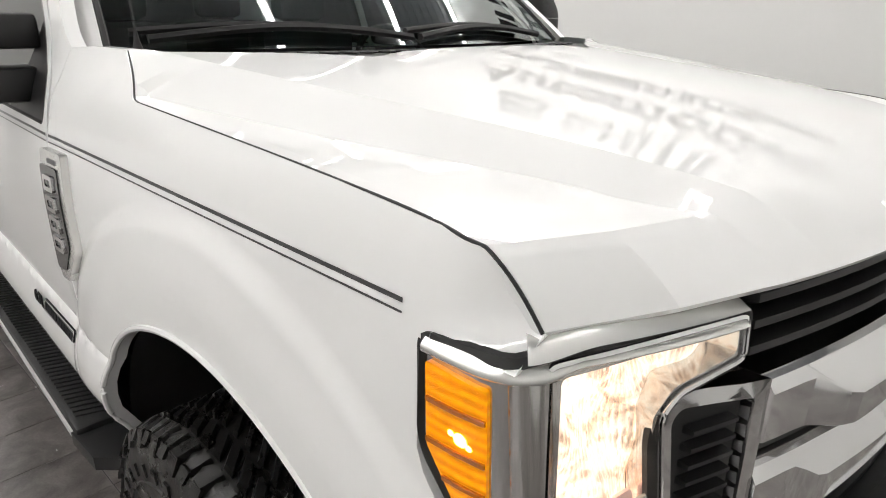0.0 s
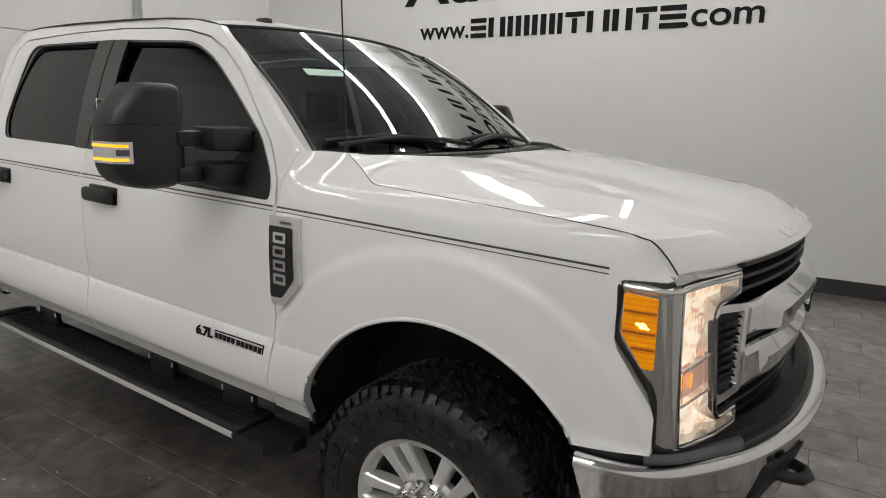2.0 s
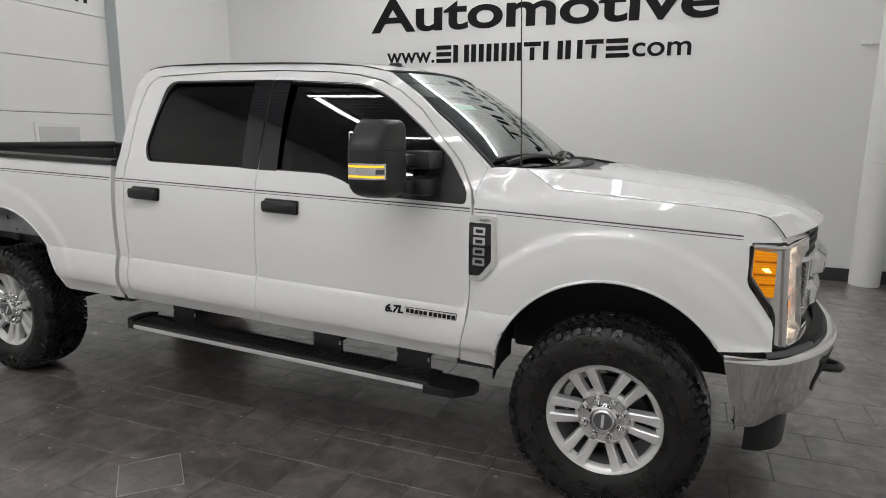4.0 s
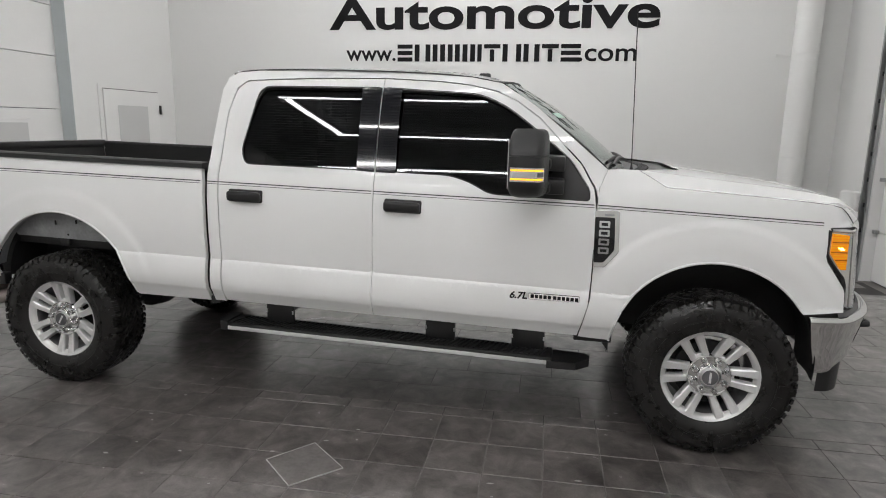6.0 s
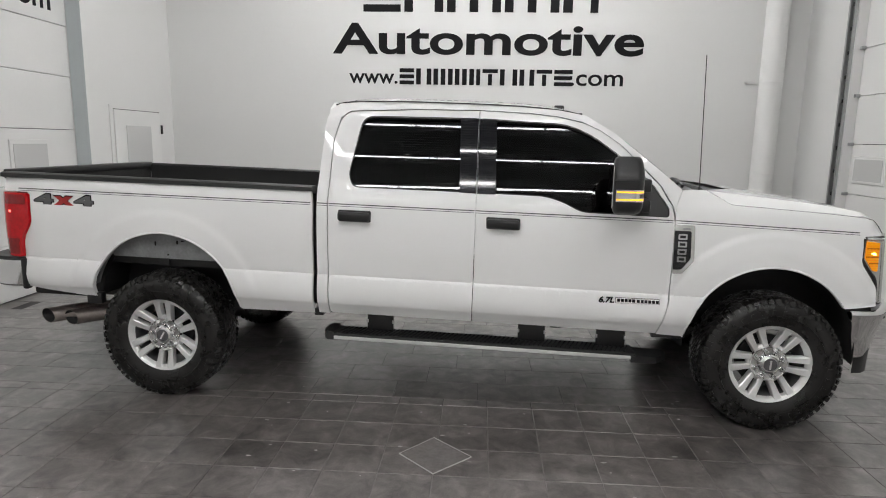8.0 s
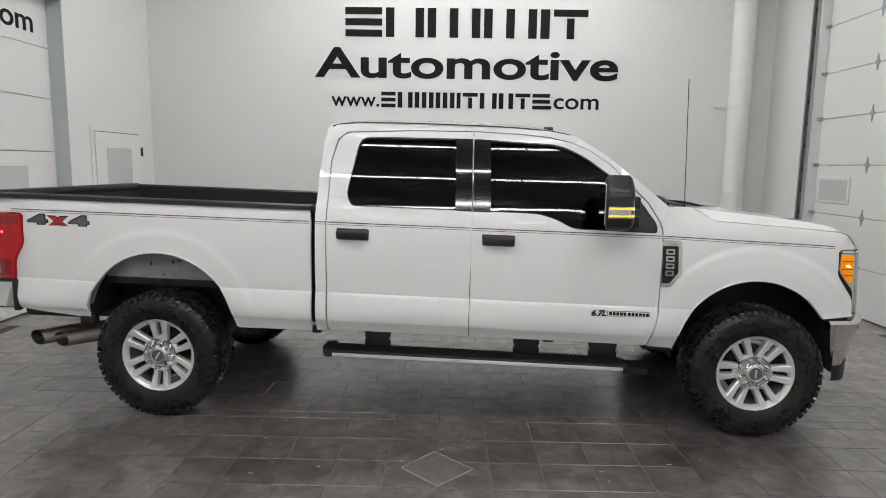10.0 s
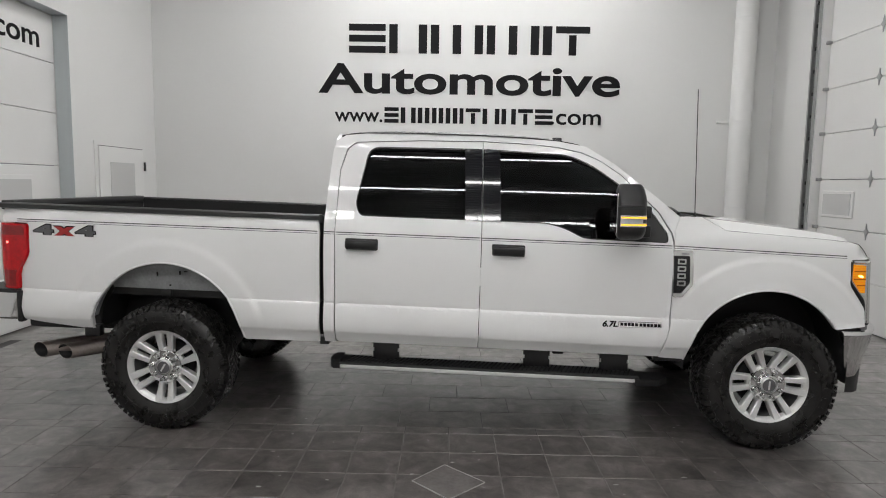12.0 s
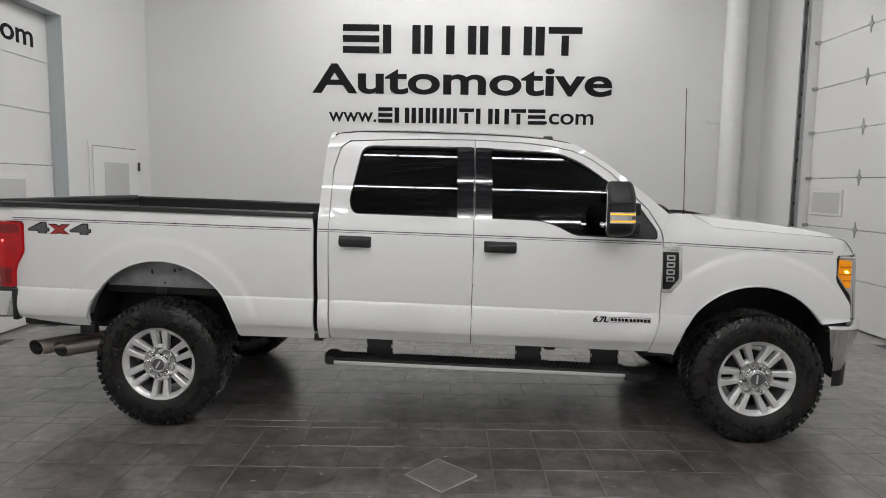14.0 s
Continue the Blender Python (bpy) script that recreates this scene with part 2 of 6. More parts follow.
def bend(points, rounds):
    """Round the corners of a closed outline."""
    out = []
    n = len(points)
    for i, p in enumerate(points):
        r = rounds[i] if isinstance(rounds, (list, tuple)) else rounds
        a, b, c = Vector(points[i - 1]), Vector(p), Vector(points[(i + 1) % n])
        r1 = min(r, (a - b).length * 0.45, (c - b).length * 0.45)
        if r1 < 0.003:
            out.append(tuple(b))
            continue
        s, e = b + (a - b).normalized() * r1, b + (c - b).normalized() * r1
        for k in range(5):
            t = k / 4
            out.append(tuple(s * (1 - t) ** 2 + b * (2 * t * (1 - t)) + e * t * t))
    return out


def inside(p, loop):
    x, y = p
    hit = False
    for i in range(len(loop)):
        (x0, y0), (x1, y1) = loop[i - 1], loop[i]
        if (y0 > y) != (y1 > y) and x < (x1 - x0) * (y - y0) / (y1 - y0) + x0:
            hit = not hit
    return hit


def dense(loop, step):
    out = []
    for i in range(len(loop)):
        a, b = Vector(loop[i]), Vector(loop[(i + 1) % len(loop)])
        n = max(1, int((b - a).length / step))
        out += [tuple(a + (b - a) * (k / n)) for k in range(n)]
    return out


def skin(outline, surf, holes=(), step=0.05, thick=0.018, solid=False, flange=True, lines=()):
    """A curved plate: a 2D outline with holes, laid on surf(a, b, depth), with folded edges."""
    loops = [dense(list(outline), step)] + [dense(list(h), step) for h in holes]
    pts, edges = [], []
    for loop in loops:
        n = len(pts)
        pts += loop
        edges += [(n + i, n + (i + 1) % len(loop)) for i in range(len(loop))]
    rim = np.array(pts)
    lo, hi = rim.min(0), rim.max(0)
    for gx in np.arange(lo[0] + step / 2, hi[0], step):
        for gy in np.arange(lo[1] + step / 2, hi[1], step):
            if np.min(np.hypot(rim[:, 0] - gx, rim[:, 1] - gy)) > step * 0.5 and inside((gx, gy), loops[0]) \
                    and not any(inside((gx, gy), h) for h in loops[1:]):
                pts.append((gx, gy))
    for p, q in lines:
        p, q = Vector(p), Vector(q)
        n = max(1, int((q - p).length / (step * 0.7)))
        for k in range(n + 1):
            c = p + (q - p) * (k / n)
            if inside(c, loops[0]) and not any(inside(c, h) for h in loops[1:]) and np.min(np.hypot(rim[:, 0] - c.x, rim[:, 1] - c.y)) > 0.006:
                pts.append((c.x, c.y))
    res = delaunay_2d_cdt([Vector(p) for p in pts], edges, [], 0, 1e-6)
    co = [tuple(v) for v in res[0]]
    faces = []
    for f in res[2]:
        c = (sum(co[i][0] for i in f) / len(f), sum(co[i][1] for i in f) / len(f))
        if inside(c, loops[0]) and not any(inside(c, h) for h in loops[1:]):
            faces.append(tuple(f))
    verts = [surf(a, b, 0.0) for a, b in co]
    n = len(verts)
    if flange or solid:
        seen = {}
        for f in faces:
            for i in range(len(f)):
                e = (f[i], f[(i + 1) % len(f)])
                seen[tuple(sorted(e))] = None if tuple(sorted(e)) in seen else e
        border = [e for e in seen.values() if e]
        verts += [surf(a, b, thick) for a, b in co]
        if solid:
            faces = faces + [tuple(i + n for i in reversed(f)) for f in faces]
        faces = faces + [(b, a, a + n, b + n) for a, b in border]
        if not solid:
            used = sorted({i for f in faces for i in f})
            at = {i: k for k, i in enumerate(used)}
            verts, faces = [verts[i] for i in used], [tuple(at[i] for i in f) for f in faces]
    return verts, faces


def letters(text, width, height, depth, bold=0.0):
    """Plain built-in lettering, stretched to a width and height in x and z, facing -y."""
    cu = bpy.data.curves.new("text", "FONT")
    cu.body, cu.size, cu.extrude, cu.offset = text, 1.0, 0.01, bold
    cu.resolution_u = 6
    ob = new("text", cu)
    me = bpy.data.meshes.new_from_object(ob.evaluated_get(bpy.context.evaluated_depsgraph_get()))
    bpy.data.objects.remove(ob)
    co = np.array([v.co[:] for v in me.vertices])
    faces = [tuple(p.vertices) for p in me.polygons]
    bpy.data.meshes.remove(me)
    lo, hi = co.min(0), co.max(0)
    co = (co - lo) / (hi - lo) * (width, height, depth)
    return [(x, -z, y) for x, y, z in co], faces


def split(mesh):
    """The separate pieces of a mesh, in order from -x to +x."""
    verts, faces = mesh
    root = list(range(len(verts)))

    def find(i):
        while root[i] != i:
            root[i] = root[root[i]]
            i = root[i]
        return i
    for f in faces:
        for i in f[1:]:
            root[find(i)] = find(f[0])
    groups = {}
    for f in faces:
        groups.setdefault(find(f[0]), []).append(f)
    out = []
    for fs in groups.values():
        used = sorted({i for f in fs for i in f})
        at = {i: k for k, i in enumerate(used)}
        out.append(([verts[i] for i in used], [tuple(at[i] for i in f) for f in fs]))
    return sorted(out, key=lambda m: min(v[0] for v in m[0]))


# ---- room ----
TURN = radians(2.1)
ROOM = Matrix.Rotation(TURN, 4, "Z")
U0, U1, V0, V1, HIGH = -2.70, 6.85, -9.6, 4.66, 5.4


def placed(ob):
    ob.matrix_world = ROOM
    return ob


def wall(name, blocks, label):
    ob = placed(part(name, *joined(*[box(*b) for b in blocks]), WALL, smooth=0))
    return tagged(ob, label, "wall", kind="structure")


DL0, DL1, DLH = -1.2, 2.525, 3.65       # opening of the overhead door in the west wall
DR0, DR1, DRH = -0.3, 3.48, 4.35        # opening in the east wall
T = 0.25
wall("wall_north", [(U0 - T, U1 + T, V1, V1 + T, 0, HIGH)], "smooth white painted back wall behind the truck")
wall("wall_south", [(U0 - T, U1 + T, V0 - T, V0, 0, HIGH)], "plain white painted wall")
wall("wall_west", [(U0 - T, U0, V0, DL0, 0, HIGH), (U0 - T, U0, DL1, V1, 0, HIGH), (U0 - T, U0, DL0, DL1, DLH, HIGH)],
     "white painted wall with overhead door opening")
wall("wall_east", [(U1, U1 + T, V0, DR0, 0, HIGH), (U1, U1 + T, DR1, V1, 0, HIGH), (U1, U1 + T, DR0, DR1, DRH, HIGH)],
     "white painted wall beside an overhead door")
ceiling = placed(part("ceiling", *joined(box(U0 - T, U1 + T, V0 - T, V1 + T, HIGH, HIGH + 0.1),
                                         *[box(U0, U1, v, v + 0.09, HIGH - 0.045, HIGH - 0.004) for v in np.arange(V0 + 0.1, V1 - 0.1, 0.2)]),
                      CEIL, smooth=0))
tagged(ceiling, "grey ribbed metal ceiling", "ceiling", kind="structure")
base = placed(part("baseboard", *joined(box(U0 + 0.004, U1 - 0.004, V1 - 0.012, V1 - 0.002, 0, 0.15),
                                        box(U0 + 0.002, U0 + 0.012, DL1 + 0.12, V1 - 0.014, 0, 0.15),
                                        box(U1 - 0.012, U1 - 0.002, DR1 + 0.3, V1 - 0.014, 0, 0.15)), BASEB, smooth=0))
tagged(base, "dark vinyl cove base along the wall", "baseboard", kind="structure")


# runs and loops of ceiling tubes
def strip_light(length):
    ob = thing("strip_light", "long linear LED strip light under the ceiling", "ceiling light", "ceiling strip lights")
    part("light_housing", *box(-length / 2, length / 2, -0.06, 0.06, 0.03, 0.09), GREYPAINT, ob, smooth=0)
    part("diffuser", *box(-length / 2 + 0.01, length / 2 - 0.01, -0.045, 0.045, 0.0, 0.028), LIGHT, ob, "glowing white diffuser", smooth=0)
    return ob


def light_run(u0, v0, u1, v1, count):
    """A run of equal fixtures from one ceiling point to another."""
    way = Vector((u1 - u0, v1 - v0))
    each = way.length / count
    turn = Matrix.Rotation(math.atan2(way.y, way.x), 4, "Z")
    run_first = None
    for k in range(count):
        c = Vector((u0, v0)) + way * ((k + 0.5) / count)
        m = ROOM @ Matrix.Translation((c.x, c.y, HIGH - 0.137)) @ turn
        if run_first is None:
            run_first = strip_light(each - 0.015)
            run_first.matrix_world = m
        else:
            copy_thing(run_first, m)


for v0, v1 in ((-5.65, -3.10), (0.85, 2.85)):
    light_run(-0.55, v0, 4.50, v0, 3)
    light_run(-0.55, v1, 4.50, v1, 3)
    light_run(-0.45, v0 + 0.08, -0.45, v1 - 0.08, 1)
    light_run(4.40, v0 + 0.08, 4.40, v1 - 0.08, 1)
light_run(-1.9, -8.3, 5.9, -8.3, 4)
light_run(0.0, 4.53, 4.9, 4.53, 3)

# lettering on the back wall
sign = placed(thing("wall_sign", "large black vinyl business lettering on the white wall", "wall sign"))


def on_wall(mesh, u, z):
    return [(x + u, y + V1 - 0.002, w + z) for x, y, w in mesh[0]], mesh[1]


def plate(outline, depth=0.006):
    return prism(outline, lambda a, b, d: (a, -d, b), depth, 0.0)


def bars(kind, x, w, h):
    """Plain bars that fill one block of a name: kind 'h3' three flat bars, 'v2', 'v3' uprights, 'v1' one, 't' a flat bar over a post."""
    s = h * 0.24
    if kind == "h3":
        return [(x, x + w, z, z + s) for z in (0, (h - s) / 2, h - s)]
    if kind == "v1":
        return [(x, x + w, 0, h)]
    if kind == "t":
        return [(x, x + w, h - s, h), (x + w / 2 - s * 0.55, x + w / 2 + s * 0.55, 0, h - s * 1.25)]
    n = int(kind[1])
    p = h * 0.30
    return [(x + (w - p) * i / (n - 1), x + (w - p) * i / (n - 1) + p, 0, h) for i in range(n)]


def name_bars(spec, u, z, gap, height):
    x = 0.0
    for kind, w in spec:
        for a, b, c, d in bars(kind, x, w, height):
            part("bar", *on_wall(plate([(a, c), (b, c), (b, d), (a, d)]), u, z), LETTER, sign, smooth=0)
        x += w + gap


name_bars((("h3", 0.56), ("v2", 0.58), ("v3", 0.80), ("v3", 0.80), ("v1", 0.14), ("t", 0.52)), 0.337, 3.69, 0.055, 0.43)
for piece in split(letters("Automotive", 4.64, 0.455, 0.006, 0.022)):
    part("letter", *on_wall(piece, -0.137, 3.075), LETTER, sign, smooth=0)
for piece in split(letters("www.", 0.74, 0.15, 0.006, 0.012)):
    part("letter", *on_wall(piece, 0.114, 2.645), LETTER, sign, smooth=0)
for piece in split(letters(".com", 0.78, 0.17, 0.006, 0.012)):
    part("letter", *on_wall(piece, 3.45, 2.645), LETTER, sign, smooth=0)
name_bars((("h3", 0.22), ("v2", 0.23), ("v3", 0.29), ("v3", 0.29), ("v1", 0.06), ("t", 0.23), ("v2", 0.26), ("v2", 0.22), ("t", 0.23), ("h3", 0.27)), 0.885, 2.64, 0.033, 0.235)

# west overhead door, set back in its opening
def overhead_door(name, u, face, v0, v1, high, heights, label):
    """A sectional door across v0..v1; face is +1 when its front looks to +u."""
    ob = placed(thing(name, label, "overhead door", kind="structure"))
    z = 0.012
    for h in heights:
        a, b = sorted((u, u - face * 0.045))
        part("panel", *box(a, b, v0 + 0.002, v1 - 0.002, z, min(h, high) - 0.006, 0.006, 1), DOORPAINT, ob)
        z = h
    return ob


west_door = overhead_door("door_1", U0 - 0.185, 1, DL0, DL1, DLH, (0.61, 1.24, 1.86, 2.49, 3.08, 3.649), "white sectional overhead door with window and lettering")
com = letters("com", 0.72, 0.17, 0.005, 0.012)
for piece in split(com):
    part("letter", *[[(U0 - 0.185 - y + 0.001, x + 1.54, w + 3.21) for x, y, w in piece[0]], piece[1]], LETTER, west_door, smooth=0)
part("window_frame", *box(U0 - 0.19, U0 - 0.172, 1.40, 2.03, 1.36, 1.74, 0.006, 1), DOORPAINT, west_door)
part("pane", *box(U0 - 0.18, U0 - 0.168, 1.45, 1.98, 1.41, 1.69), PANE, west_door, "frosted grey pane", smooth=0)
jamb = placed(part("trim", *joined(box(U0 - 0.18, U0 + 0.001, DL1 + 0.0005, DL1 + 0.004, 0, DLH), box(U0 - 0.18, U0 + 0.001, DL0, DL1, DLH - 0.004, DLH - 0.0005)), GREYPAINT, smooth=0))
jamb.matrix_world = ROOM @ Matrix.Translation((0, -0.004, 0))
tagged(jamb, "grey steel lining of the door opening", "door trim", kind="structure")

# small service door in the west wall
service = placed(thing("door_2", "white flush service door with a grey louvre panel", "door", kind="structure"))
part("door_leaf", *box(U0 - 0.002, U0 + 0.022, 3.05, 4.23, 0.02, 2.14, 0.003, 1), DOORPAINT, service)
part("door_frame", *joined(box(U0 - 0.002, U0 + 0.012, 2.965, 3.04, 0, 2.20), box(U0 - 0.002, U0 + 0.012, 4.24, 4.31, 0, 2.20), box(U0 - 0.002, U0 + 0.012, 3.04, 4.24, 2.15, 2.20)), WALL, service, smooth=0)
part("panel", *box(U0 + 0.0225, U0 + 0.027, 3.31, 3.95, 0.9, 1.935), PANE, service, "grey inset panel", smooth=0)
# black strips put in for the shade between leaf and frame
part("door_gap", *joined(box(U0 + 0.001, U0 + 0.004, 3.04, 4.24, 2.141, 2.149), box(U0 + 0.001, U0 + 0.004, 3.041, 3.048, 0.0, 2.14)), SEAL, service, smooth=0)
part("hinge", *box(U0 + 0.02, U0 + 0.045, 4.232, 4.262, 1.83, 1.96, 0.004), DARKMETAL, service, "dark steel hinge")

# east overhead door with track, hinges and window
east_door = overhead_door("door_3", U1 + 0.12, -1, DR0, DR1, DRH, (0.60, 1.21, 1.85, 2.46, 3.05, 3.66, 4.349), "white sectional overhead door with steel hinges")
part("window_frame", *box(U1 + 0.100, U1 + 0.122, 2.72, 3.39, 1.35, 1.70, 0.01, 1), DOORPAINT, east_door)
part("pane", *box(U1 + 0.094, U1 + 0.104, 2.77, 3.34, 1.39, 1.66), PANE, east_door, "frosted grey pane", smooth=0)
for z in (0.60, 1.21, 1.85, 2.46, 3.05, 3.66):
    for v in (2.445, 1.0):
        hinge = plate([(-0.05, 0), (-0.015, 0.03), (0, 0.10), (0.015, 0.03), (0.05, 0), (0.015, -0.03), (0, -0.10), (-0.015, -0.03)], 0.012)
        part("hinge", *[[(U1 + 0.118 + y, v + x, z + w) for x, y, w in hinge[0]], hinge[1]], STEEL, east_door, "galvanised steel hinge", smooth=0)
    part("roller_bracket", *box(U1 + 0.06, U1 + 0.118, DR1 - 0.05, DR1 + 0.03, z - 0.022, z + 0.022, 0.008), STEEL, east_door, "steel roller bracket")
track = placed(thing("door_track", "galvanised steel overhead door track on the wall", "door track", kind="structure"))
part("rail", *box(U1 - 0.03, U1 - 0.002, DR1 + 0.02, DR1 + 0.06, 0, DRH + 0.3), STEEL, track, smooth=0)
part("rail", *box(U1 - 0.06, U1 - 0.002, DR1 + 0.10, DR1 + 0.13, 0, DRH + 0.3), STEEL, track, smooth=0)
part("backplate", *box(U1 - 0.012, U1 - 0.003, DR1 + 0.061, DR1 + 0.099, 0, DRH + 0.3), DARKMETAL, track, smooth=0)
for z in np.arange(0.3, 4.4, 0.3):
    part("bolt", *box(U1 - 0.035, U1 - 0.012, DR1 + 0.065, DR1 + 0.095, z - 0.025, z + 0.025, 0.005), DARKMETAL, track)

# bollard beside the east door
bollard = thing("bollard", "white painted steel bollard beside the overhead door", "bollard", at=(6.528, 3.83, 0.0))
post = lathe([(0.0, 0.0), (0.103, 0.0), (0.103, 1.035), (0.098, 1.05), (0.085, 1.057), (0.0, 1.058)], 36)
part("post", *moved((post[0], [tuple(reversed(f)) for f in post[1]]), Matrix.Rotation(radians(90), 4, "X")), DOORPAINT, bollard)
foot = lathe([(0.104, 0.0), (0.125, 0.0), (0.125, 0.008), (0.104, 0.012)], 36)
part("foot_ring", *moved((foot[0], [tuple(reversed(f)) for f in foot[1]]), Matrix.Rotation(radians(90), 4, "X")), DOORPAINT, bollard)

# wrapped white pipe in the corner with its strap
pipe = placed(thing("drain_pipe", "white wrapped vertical pipe strapped to the wall", "pipe", kind="structure"))
body = lathe([(0.155, 0), (0.155, HIGH - 0.02)], 40)
part("pipe_body", *[[(6.30 + x, V1 - 0.165 + z, y + 0.005) for x, y, z in body[0]], [tuple(reversed(f)) for f in body[1]]], WALL, pipe)
for z in (2.70, 1.40, 4.2):
    band = lathe([(0.1565, 0), (0.1585, 0.004), (0.1585, 0.026), (0.1565, 0.03)], 40)
    part("strap", *[[(6.30 + x, V1 - 0.165 + w, y + z) for x, y, w in band[0]], [tuple(reversed(f)) for f in band[1]]], WALL, pipe)
    if z == 2.70:
        part("pipe_bracket", *box(6.45, 6.475, V1 - 0.14, V1 - 0.003, 1.10, 1.30, 0.004), DARKMETAL, pipe, "dark steel bracket")
        part("strap_lug", *box(6.00, 6.16, V1 - 0.035, V1 - 0.003, z, z + 0.035, 0.004), WALL, pipe)
# ---- the pickup truck ----
RAKE = 0.022                            # the body drops this much per metre towards the nose
truck = thing("pickup_truck", "white four-door heavy-duty pickup truck parked with headlights on", "pickup truck")


def B(x, y, h):
    return (x, y, h - RAKE * x)


def curve(table):
    """A smooth function through (x, value) pairs, without overshoot."""
    xs, ys = [p[0] for p in table], [p[1] for p in table]
    d = [(ys[i + 1] - ys[i]) / (xs[i + 1] - xs[i]) for i in range(len(xs) - 1)]
    m = [d[0]] + [0 if d[i - 1] * d[i] <= 0 else 2 * d[i - 1] * d[i] / (d[i - 1] + d[i]) for i in range(1, len(d))] + [d[-1]]

    def f(x):
        if x <= xs[0]:
            return ys[0]
        if x >= xs[-1]:
            return ys[-1]
        i = max(k for k in range(len(xs) - 1) if xs[k] <= x)
        w = xs[i + 1] - xs[i]
        t = (x - xs[i]) / w
        return ys[i] * (1 + 2 * t) * (1 - t) ** 2 + m[i] * w * t * (1 - t) ** 2 + ys[i + 1] * t * t * (3 - 2 * t) - m[i + 1] * w * t * t * (1 - t)
    return f


def ease(t):
    t = min(1.0, max(0.0, t))
    return t * t * (3 - 2 * t)


FOLD = 0.932
UPPER = curve([(0.932, 0.9710), (0.95, 0.9735), (1.0, 0.9770), (1.12, 0.982), (1.25, 0.981), (1.35, 0.975), (1.41, 0.967), (1.46, 0.956), (1.50, 0.942), (1.54, 0.924),
               (1.62, 0.899), (1.75, 0.855), (1.90, 0.800), (2.0, 0.757), (2.05, 0.726), (2.09, 0.69)])
LOWER = curve([(0.58, 0.915), (0.66, 0.942), (0.70, 0.962), (0.728, 0.9775), (0.735, 0.984), (0.745, 0.9887), (0.80, 0.9970), (0.85, 0.9935), (0.885, 0.9875), (0.915, 0.9805), (0.926, 0.9775), (0.932, 0.9715)])


def SIDE(h):
    return UPPER(h) if h > FOLD else LOWER(h)


FRONT_HUB, REAR_HUB, TYRE_R = 4.057, 0.018, 0.437
ARCHES = ((4.05, 0.615, 0.525), (0.035, 0.625, 0.525))


def side_y(x, h):
    y = SIDE(h)
    for (cx, ch, r), bulge in zip(ARCHES, (((0.014, 0.235, 0.05), (0.010, 0.20, 0.12)), ((0.010, 0.175, 0.06),))):
        e = math.hypot(x - cx, h - ch) - r
        y += sum(f * ease((reach - e) / wide) for f, reach, wide in bulge) * ease((h - 0.70) / 0.24)
    if x > 3.41:
        y -= 0.0625 * (x - 3.41)
    if x > 3.42 and h > 1.36:
        hs = h - 1.470
        y -= ease((x - 4.60) / 0.09) * ease((h - 1.34) / 0.05) * 0.05
        y -= ease((x - 3.42) / 0.20) * 0.40 * 0.5 * (hs + math.sqrt(hs * hs + 0.00012))
    return y


def on_side(x, h, depth):
    return B(x, -(side_y(x, h) - depth), h)


def both(name, mesh, mat, parent=truck, label=""):
    """The part and its mirror image on the other side."""
    return part(name, *mesh, mat, parent, label), part(name, *flipped(mesh), mat, parent, label)


FOLDS = [((-1.2, h), (3.62, h)) for h in (FOLD + 0.014, FOLD + 0.001, FOLD - 0.001, FOLD - 0.010, FOLD - 0.022, 0.726, 0.735, 0.746)]


def arch(cx, ch, r, a0, a1, n=26):
    return [(cx + r * math.cos(radians(a0 + (a1 - a0) * i / n)), ch + r * math.sin(radians(a0 + (a1 - a0) * i / n))) for i in range(n + 1)]


for (cx, ch, r), rings in zip(ARCHES, ((0.082, 0.105, 0.13, 0.15, 0.168, 0.18, 0.189, 0.197, 0.205, 0.213, 0.221, 0.229, 0.237), (0.113, 0.128, 0.145, 0.162, 0.177))):
    for e in rings:
        ring_pts = arch(cx, ch, r + e, -6, 186, 190 if cx > 1 else 120)
        FOLDS += list(zip(ring_pts, ring_pts[1:]))
G = 0.0024
HEDGE = curve([(3.625, 1.596), (3.69, 1.562), (3.745, 1.530), (3.762, 1.5205), (3.785, 1.5145), (3.86, 1.511), (4.10, 1.500), (4.40, 1.485), (4.58, 1.472), (4.64, 1.455), (4.70, 1.384)])
# front fender
fender = [(3.352 + G, 0.662), (3.405 + G, 0.90), (3.410 + G, 1.05), (3.412 + G, 1.40), (3.42 + G, 1.50), (3.462, 1.595), (3.52, 1.60), (3.625, 1.597),
          *[(x, HEDGE(x)) for x in (3.66, 3.69, 3.72, 3.745, 3.755, 3.763, 3.773, 3.79, 3.9, 4.10, 4.25, 4.40, 4.58, 4.627)],
          *[(4.627 + 0.070 * q, HEDGE(4.627) + (1.384 - HEDGE(4.627)) * (0.58 * q + 0.42 * q * q)) for q in (0.25, 0.5, 0.75, 1.0)],
          (4.699, 1.354), (4.625, 1.354), (4.590, 1.350), (4.579, 1.33), (4.573, 1.21), (4.583, 1.18), (4.676, 1.05), (4.686, 1.02), (4.688, 0.925), (4.53, 0.905)]
fender += arch(4.05, 0.615, 0.525, 33, 174) + [(3.525, 0.655)]
both("front_fender", skin(fender, on_side, step=0.026, thick=0.03, lines=FOLDS), PAINT)

